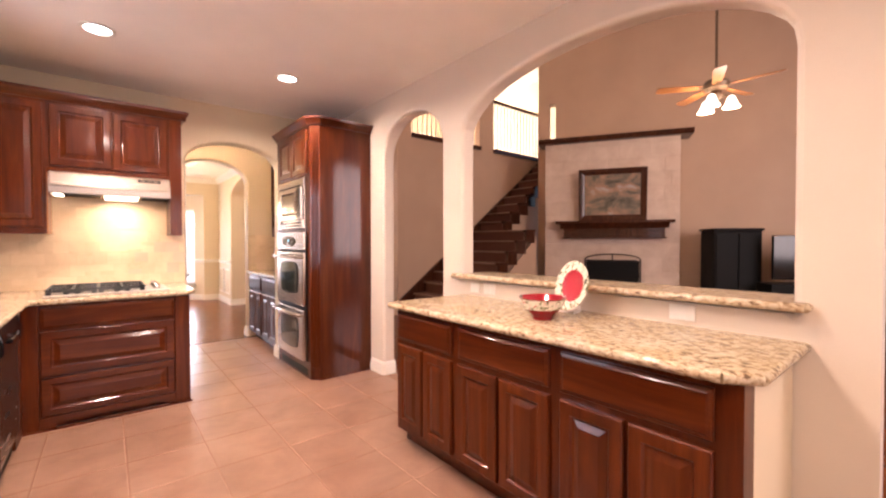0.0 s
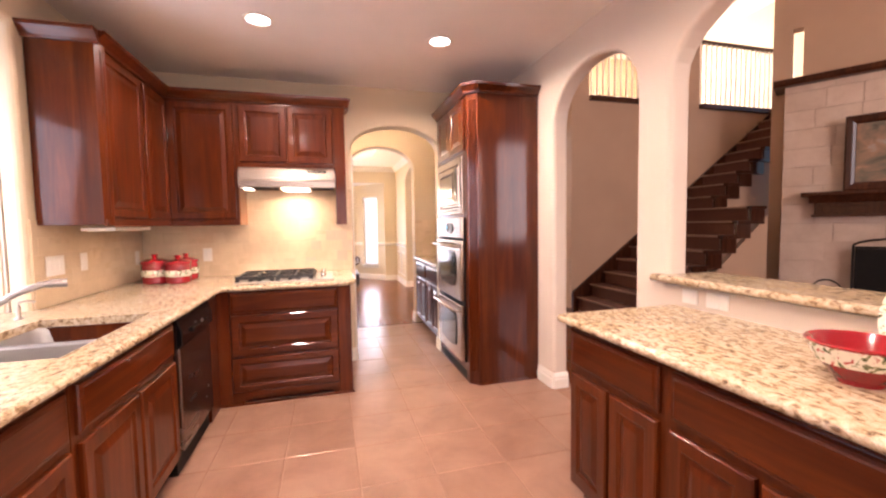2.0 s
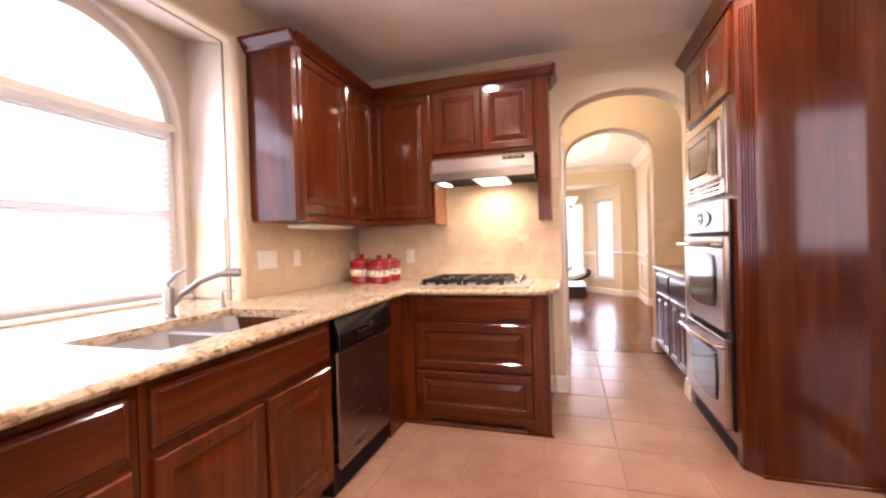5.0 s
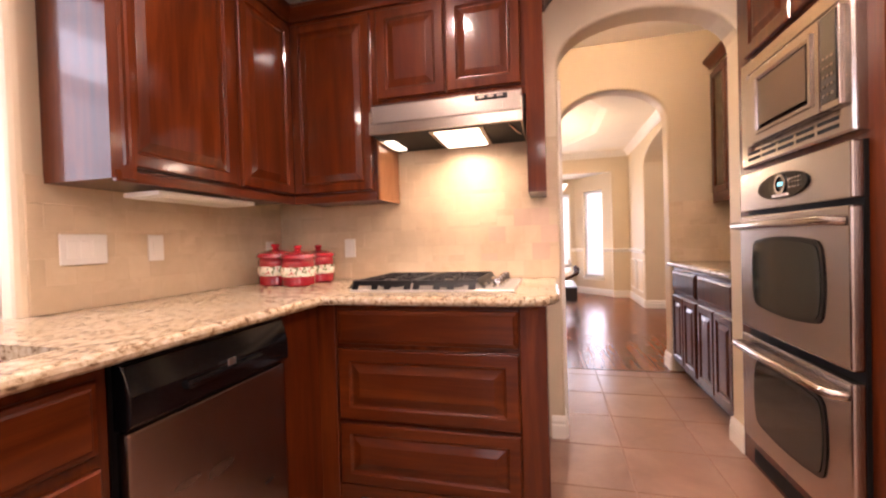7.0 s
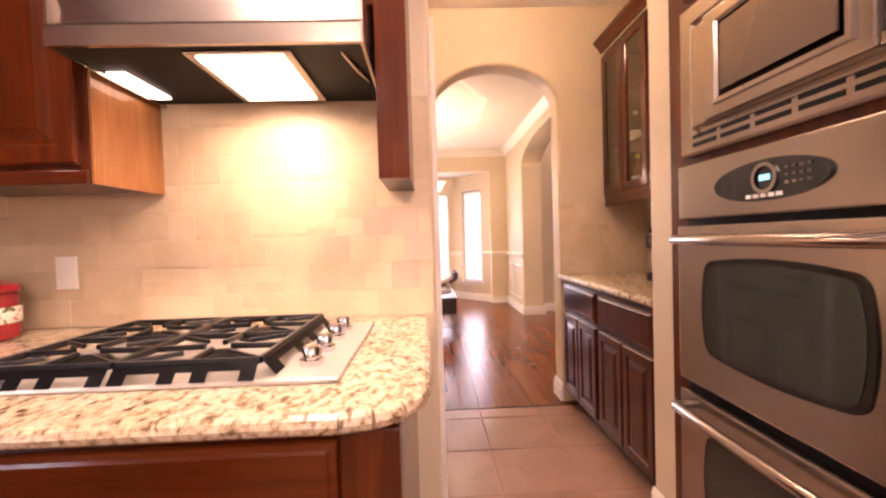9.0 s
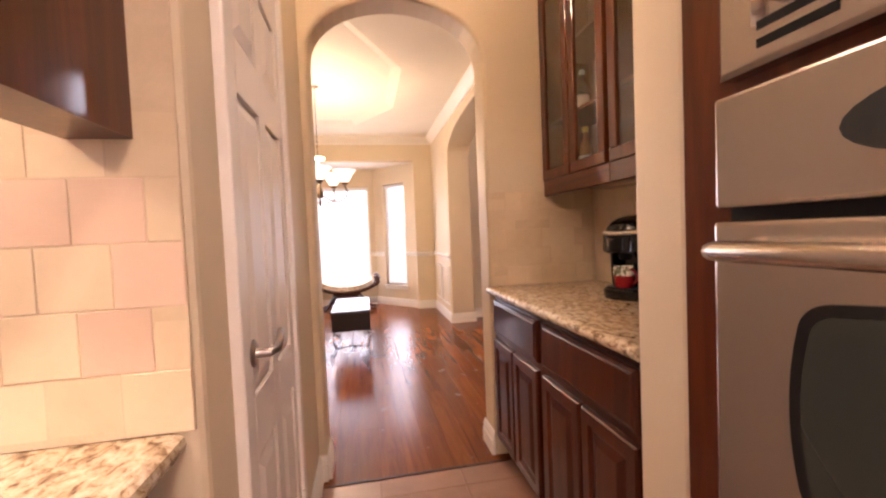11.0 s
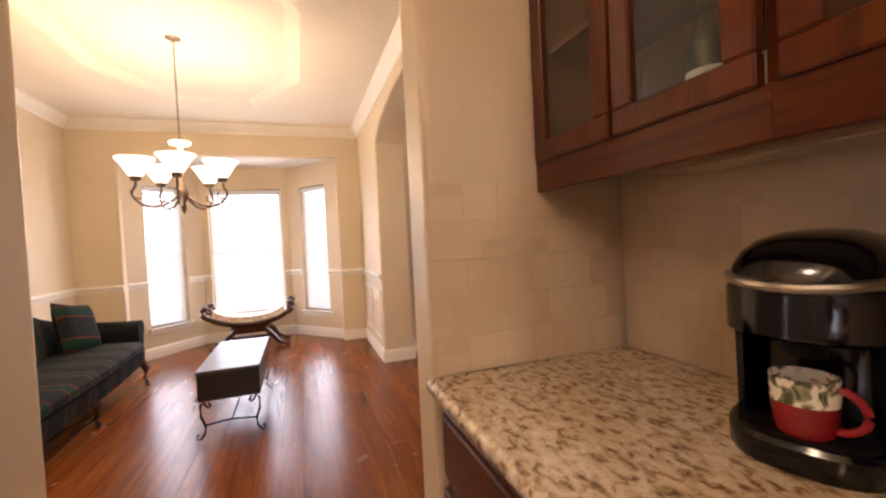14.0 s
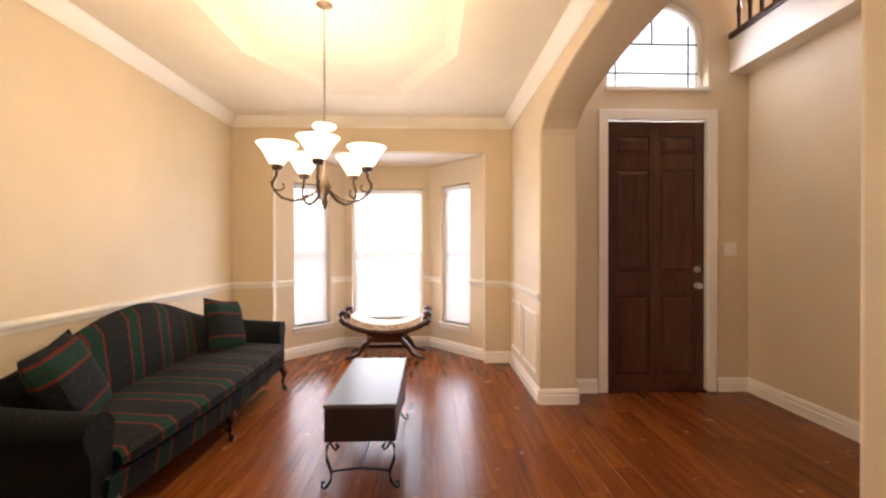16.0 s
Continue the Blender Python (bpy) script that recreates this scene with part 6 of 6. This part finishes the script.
part("tray", box(0, 0.30, -0.12, 0.12, 0.02, 0.06, 0.01), IRON, lb)
part("handle", tube(arc(0.15, 0.06, 0.15, 0, 180, 14, "xz", 0.0), 0.010, 8), IRON, lb, smooth=True)
for x in (0.03, 0.27):
    part("foot", box(x - 0.015, x + 0.015, -0.10, 0.10, 0.0, 0.02, 0.003), IRON, lb)
tv = thing("television_cabinet", pose(7.50, 2.42, 0, 0, 0, FA + 15), "tall black cabinet standing against the great room wall", "cabinet")
part("body", box(0.12, 0.86, 0, 0.4, 0, 1.50, 0.02), BLACK_MATT, tv)
part("top", box(0.10, 0.88, -0.02, 0.42, 1.50, 1.54, 0.01), BLACK_MATT, tv)
part("door", box(0.15, 0.48, -0.018, 0, 0.08, 1.46, 0.006), BLACK_MATT, tv)
part("door", box(0.50, 0.83, -0.018, 0, 0.08, 1.46, 0.006), BLACK_MATT, tv)
st = thing("media_stand", pose(7.88, 1.45, 0, 0, 0, FA + 10), "low black media stand against the great room wall", "stand")
part("body", box(-0.22, 1.2, 0, 0.5, 0, 0.68, 0.01), BLACK_MATT, st)
part("shelf", box(-0.2, 1.18, -0.02, 0.0, 0.30, 0.33), BLACK, st)
t2 = thing("television", pose(7.83, 1.58, 0.68, 0, 0, FA + 10), "black flat television on the media stand", "television")
part("screen", box(0, 1.1, 0.08, 0.14, 0.06, 0.74, 0.01), BLACK, t2)
part("foot", box(0.35, 0.75, 0.0, 0.22, 0, 0.02, 0.004), BLACK, t2)
part("neck", box(0.5, 0.6, 0.09, 0.13, 0.015, 0.08), BLACK, t2)


def ceiling_fan():
    c = thing("ceiling_fan", pose(5.84, 1.79, 0), "bronze ceiling fan with wooden blades and lit glass shades", "fan")
    part("rod", tube([(0, 0, 3.30), (0, 0, 5.58)], 0.016, 10), BRONZE, c)
    part("canopy", lathe([(0, 5.6), (0.07, 5.6), (0.06, 5.54), (0.018, 5.5)], 20), BRONZE, c, smooth=True)
    part("motor", lathe([(0.018, 3.36), (0.06, 3.34), (0.13, 3.30), (0.15, 3.26), (0.13, 3.21), (0.06, 3.18), (0.07, 3.13), (0.05, 3.08), (0, 3.06)], 24), BRONZE, c, smooth=True)
    for i in range(5):
        bl = part("blade", prism([(0.16, -0.05), (0.62, -0.07), (0.68, -0.05), (0.68, 0.05), (0.62, 0.07), (0.16, 0.05)], -0.004, 0.004), CAB_PALE, c, "honey-coloured wooden blade")
        bl.matrix_local = pose(0, 0, 3.235, 0, 0, 56 + 72 * i) @ pose(0, 0, 0, 11, 0, 0)
        part("blade_iron", box(0.10, 0.20, -0.02, 0.02, 3.222, 3.232), BRONZE, c).rotation_euler.z = radians(56 + 72 * i)
    for i in range(3):
        ar = thing_part("lamp_arm", c, pose(0, 0, 0, 0, 0, 60 + 120 * i))
        part("bracket", tube([(0.04, 0, 3.10), (0.10, 0, 3.12), (0.14, 0, 3.10)], 0.01, 8), BRONZE, ar)
        sh = part("shade", lathe([(0.02, 3.11), (0.04, 3.09), (0.055, 3.04), (0.075, 2.99), (0.095, 2.965), (0.09, 2.967), (0.05, 3.04), (0, 3.10)], 18, 0.16), SHADE_GLOW, ar, "lit frosted glass shade", True)
        sh.visible_shadow = False


ceiling_fan()


def staircase():
    c = thing("staircase", pose(4.15, 0, 0), "dark wooden staircase with brown carpeted treads", "stairs")
    rise, run = 0.193, 0.243
    for i in range(17):
        x = i * run
        y0 = 4.75 if x < 1.9 else 5.50
        part("tread", box(x - 0.025, x + run, y0 + 0.06, 6.17, rise * (i + 1) - 0.035, rise * (i + 1), 0.01), CARPET, c)
        # thin pale strip: light along the tread's front edge, put in as colour
        part("nosing", box(x - 0.031, x - 0.024, y0 + 0.06, 6.17, rise * (i + 1) - 0.022, rise * (i + 1) + 0.001), EDGE_LIGHT, c, "pale strip painted as light on the tread edge")
        part("riser", box(x, x + 0.02, y0 + 0.06, 6.17, rise * i, rise * (i + 1) - 0.035), CARPET, c)
        part("tread_end", box(x - 0.03, x + run, y0 - 0.02, y0 + 0.06, rise * (i + 1) - 0.04, rise * (i + 1) + 0.004, 0.008), DARKWOOD, c)
        part("bracket", box(x, x + run, y0 + 0.01, y0 + 0.04, max(0, rise * (i + 1) - 0.24), rise * (i + 1) - 0.04), DARKWOOD, c)
    part("wall_stringer", prism([(-0.1, 0.0), (-0.1, 0.26), (4.1, 3.36), (4.1, 3.06), (0.3, 0.0)], 6.172, 6.215, "y"), DARKWOOD, c)
    part("carriage", prism([(0.35, 0.0), (2.05, 1.42), (2.05, 0.0)], 4.80, 4.86, "y"), WALL_TAN, c, "tan painted wall under the stairs")
    part("carriage", prism([(1.9, 0.0), (1.9, 1.42), (4.1, 3.16), (4.1, 0.0)], 5.56, 5.60, "y"), WALL_TAN, c, "tan painted wall under the stairs")
    return c


staircase()
gal = thing("gallery_railing", pose(0, 0, 3.28), "gallery railing with white balusters and a dark handrail", "railing")
for x0, x1 in ((4.36, 5.6), (5.9, 6.12), (6.52, 8.4)):
    part("bottom_rail", box(x0, x1, 6.16, 6.36, -0.02, 0.06, 0.01), DARKWOOD, gal)
    part("handrail", box(x0, x1, 6.22, 6.30, 1.08, 1.14, 0.015), DARKWOOD, gal)
    n = int((x1 - x0) / 0.11)
    for i in range(n):
        part("baluster", box(x0 + 0.05 + i * 0.11, x0 + 0.075 + i * 0.11, 6.245, 6.27, 0.06, 1.08), TRIM, gal, "white square baluster")
part("newel", box(8.36, 8.46, 6.2, 6.3, -0.3, 1.22, 0.01), DARKWOOD, gal)
for x0, x1 in ((5.6, 5.9), (6.12, 6.52), (4.05, 4.36)):
    slab("gallery_column", x0, x1, 6.22, 6.36, 3.28, 5.6, WALL_TAN)

# ---- pieces of floors and splashbacks ----
def shared(name, w, d, h, mat, bevel=0.003):
    """A slab mesh centred on its place, with slightly rounded top edges, for many pieces."""
    me = bpy.data.meshes.new(name)
    b = bmesh.new()
    x, y = w / 2, d / 2
    lo = [b.verts.new(p) for p in ((-x, -y, -h), (x, -y, -h), (x, y, -h), (-x, y, -h))]
    mid = [b.verts.new(p) for p in ((-x, -y, -bevel), (x, -y, -bevel), (x, y, -bevel), (-x, y, -bevel))]
    top = [b.verts.new(p) for p in ((-x + bevel, -y + bevel, 0), (x - bevel, -y + bevel, 0), (x - bevel, y - bevel, 0), (-x + bevel, y - bevel, 0))]
    for i in range(4):
        j = (i + 1) % 4
        b.faces.new((lo[i], lo[j], mid[j], mid[i]))
        b.faces.new((mid[i], mid[j], top[j], top[i]))
    b.faces.new(top)
    b.to_mesh(me)
    b.free()
    me.materials.append(mat)
    return me


def piece(name, me, parent, m):
    o = new(name, me)
    o.parent = parent
    o.matrix_local = m
    return o


rng = random.Random(11)
tiles = thing("floor_tiles", pose(0, 0, 0), kind="structure")
T = 0.41
tile_me = shared("tile", T - 0.008, T - 0.008, 0.008, FLOOR_TILE, 0.002)
for i in range(-5, 4):
    for j in range(-7, 11):
        cx, cy = 1.31 + (i + 0.5) * T - T, 1.85 + (j + 0.5) * T
        if -0.75 < cx < 2.12 and cy < 5.95 and not (cx > 1.75 and cy > 2.4 and cy > 3.9):
            piece("tile", tile_me, tiles, pose(cx, cy, rng.uniform(-0.0006, 0.0004), 0, 0, rng.choice((0, 90, 180, 270))))
# last, narrow course before the wooden floor
narrow = shared("tile_cut", T - 0.008, 0.145, 0.008, FLOOR_TILE, 0.002)
for i in range(-2, 3):
    piece("tile", narrow, tiles, pose(1.31 + (i + 0.5) * T - T, 6.028, 0))

planks = thing("floor_planks", pose(0, 0, 0), kind="structure")
lengths = [0.55, 0.8, 1.05, 1.3, 1.6]
W = 0.127
pm = {l: shared("plank", W - 0.0008, l - 0.0008, 0.008, PLANK, 0.0006) for l in lengths}
for i in range(41):
    x = -1.12 + (i + 0.5) * W
    end = 11.6 if -0.75 < x < 1.8 else (10.75 if x < 2.1 else 9.75)
    y = 6.112
    first = True
    while y < end - 0.05:
        l = rng.choice(lengths)
        if first:
            l = lengths[(i * 3) % 5]
            first = False
        piece("plank", pm[l], planks, pose(x, y + l / 2, rng.uniform(-0.0004, 0.0004)))
        y += l
tagged(part("floor_strip", box(0.64, 1.56, 6.096, 6.114, -0.008, 0.004, 0.002), DARKWOOD), kind="structure")
# the great room's floor, far off and mostly hidden
b = bmesh.new()

for i in range(70):
    x = 2.32 + (i + 0.5) * W
    if x > 10.5:
        break
    y = -2.5
    while y < 6.05:
        l = rng.choice(lengths)
        box(x - W / 2 + 0.0008, x + W / 2 - 0.0008, y, y + l - 0.0015, -0.008, 0.0, bm=b)
        y += l
tagged(part("great_room_planks", b, PLANK), "reddish-brown wooden floor of the great room", "floor", kind="stuff")


def splashback(name, m, w, h, holes=(), tile=0.1, big=0.25, pinks=(), seed=1):
    """Square tumbled tiles on a wall; local x along it, z up, y = 0 the wall, facing -y."""
    r = random.Random(seed)
    c = thing(name, m, kind="structure")
    part("bedding", box(0, w, -0.0068, -0.001, 0, h), SPLASH_GROUT, c)
    one = shared("splash_tile", tile - 0.0016, tile - 0.0016, 0.006, SPLASH, 0.0012)
    two = shared("splash_tile_long", 2 * tile - 0.0016, tile - 0.0016, 0.006, SPLASH, 0.0012)
    pink = shared("splash_tile_pink", tile - 0.0016, tile - 0.0016, 0.006, SPLASH_PINK, 0.0012)
    nz = int(h / tile + 1e-6)
    nx = int(w / tile + 1e-6)
    half = shared("splash_tile_half", tile / 2 - 0.0016, tile - 0.0016, 0.006, SPLASH, 0.0016)
    for j in range(nz):
        lag = tile / 2 if j % 2 else 0.0
        ends = [(tile / 4, half), (nx * tile - tile / 4, half)] if lag else []
        i = 0
        while i < nx - (1 if lag else 0):
            wide = (i, j) not in pinks and r.random() < big and i + 1 < nx - (1 if lag else 0) and (i + 1, j) not in pinks
            ends.append((lag + (i + (1.0 if wide else 0.5)) * tile, pink if (i, j) in pinks else two if wide else one))
            i += 2 if wide else 1
        z = (j + 0.5) * tile
        for x, me in ends:
            if any(a < x < e and f < z < g for a, e, f, g in holes):
                continue
            tilt = pose(0, 0, 0, 90 + r.uniform(-0.8, 0.8), r.uniform(-0.5, 0.5), 0)
            piece("tile", me, c, pose(x, -0.0075 + r.uniform(-0.0012, 0.0008), z) @ tilt)
    return c


splashback("splashback_hood", pose(XL + 0.02, YB, ZCT + 0.002), 1.80, 0.80, holes=((-1, 0.84, 0.5, 2), (1.68, 3, 0.5, 2)), pinks=((16, 3), (17, 2), (15, 3), (14, 2), (16, 1), (13, 1)), seed=3)
splashback("splashback_window_side", pose(XL, 3.36, ZCT + 0.002, 0, 0, 90), 1.40, 0.5, pinks=((6, 2),), seed=4)
splashback("splashback_near", pose(XL, 1.0, ZCT + 0.002, 0, 0, 90), 1.15, 0.5, seed=7)
splashback("splashback_recess", pose(-1.665, 3.407, ZCT + 0.002, 0, 0, -12.6), 0.34, 0.5, seed=8)
splashback("splashback_pantry_end", pose(1.53, YE, ZCT + 0.002), 0.62, 0.5, seed=5)
splashback("splashback_pantry_back", pose(2.16, YE - 0.01, ZCT + 0.002, 0, 0, -90), 1.25, 0.5, seed=6)
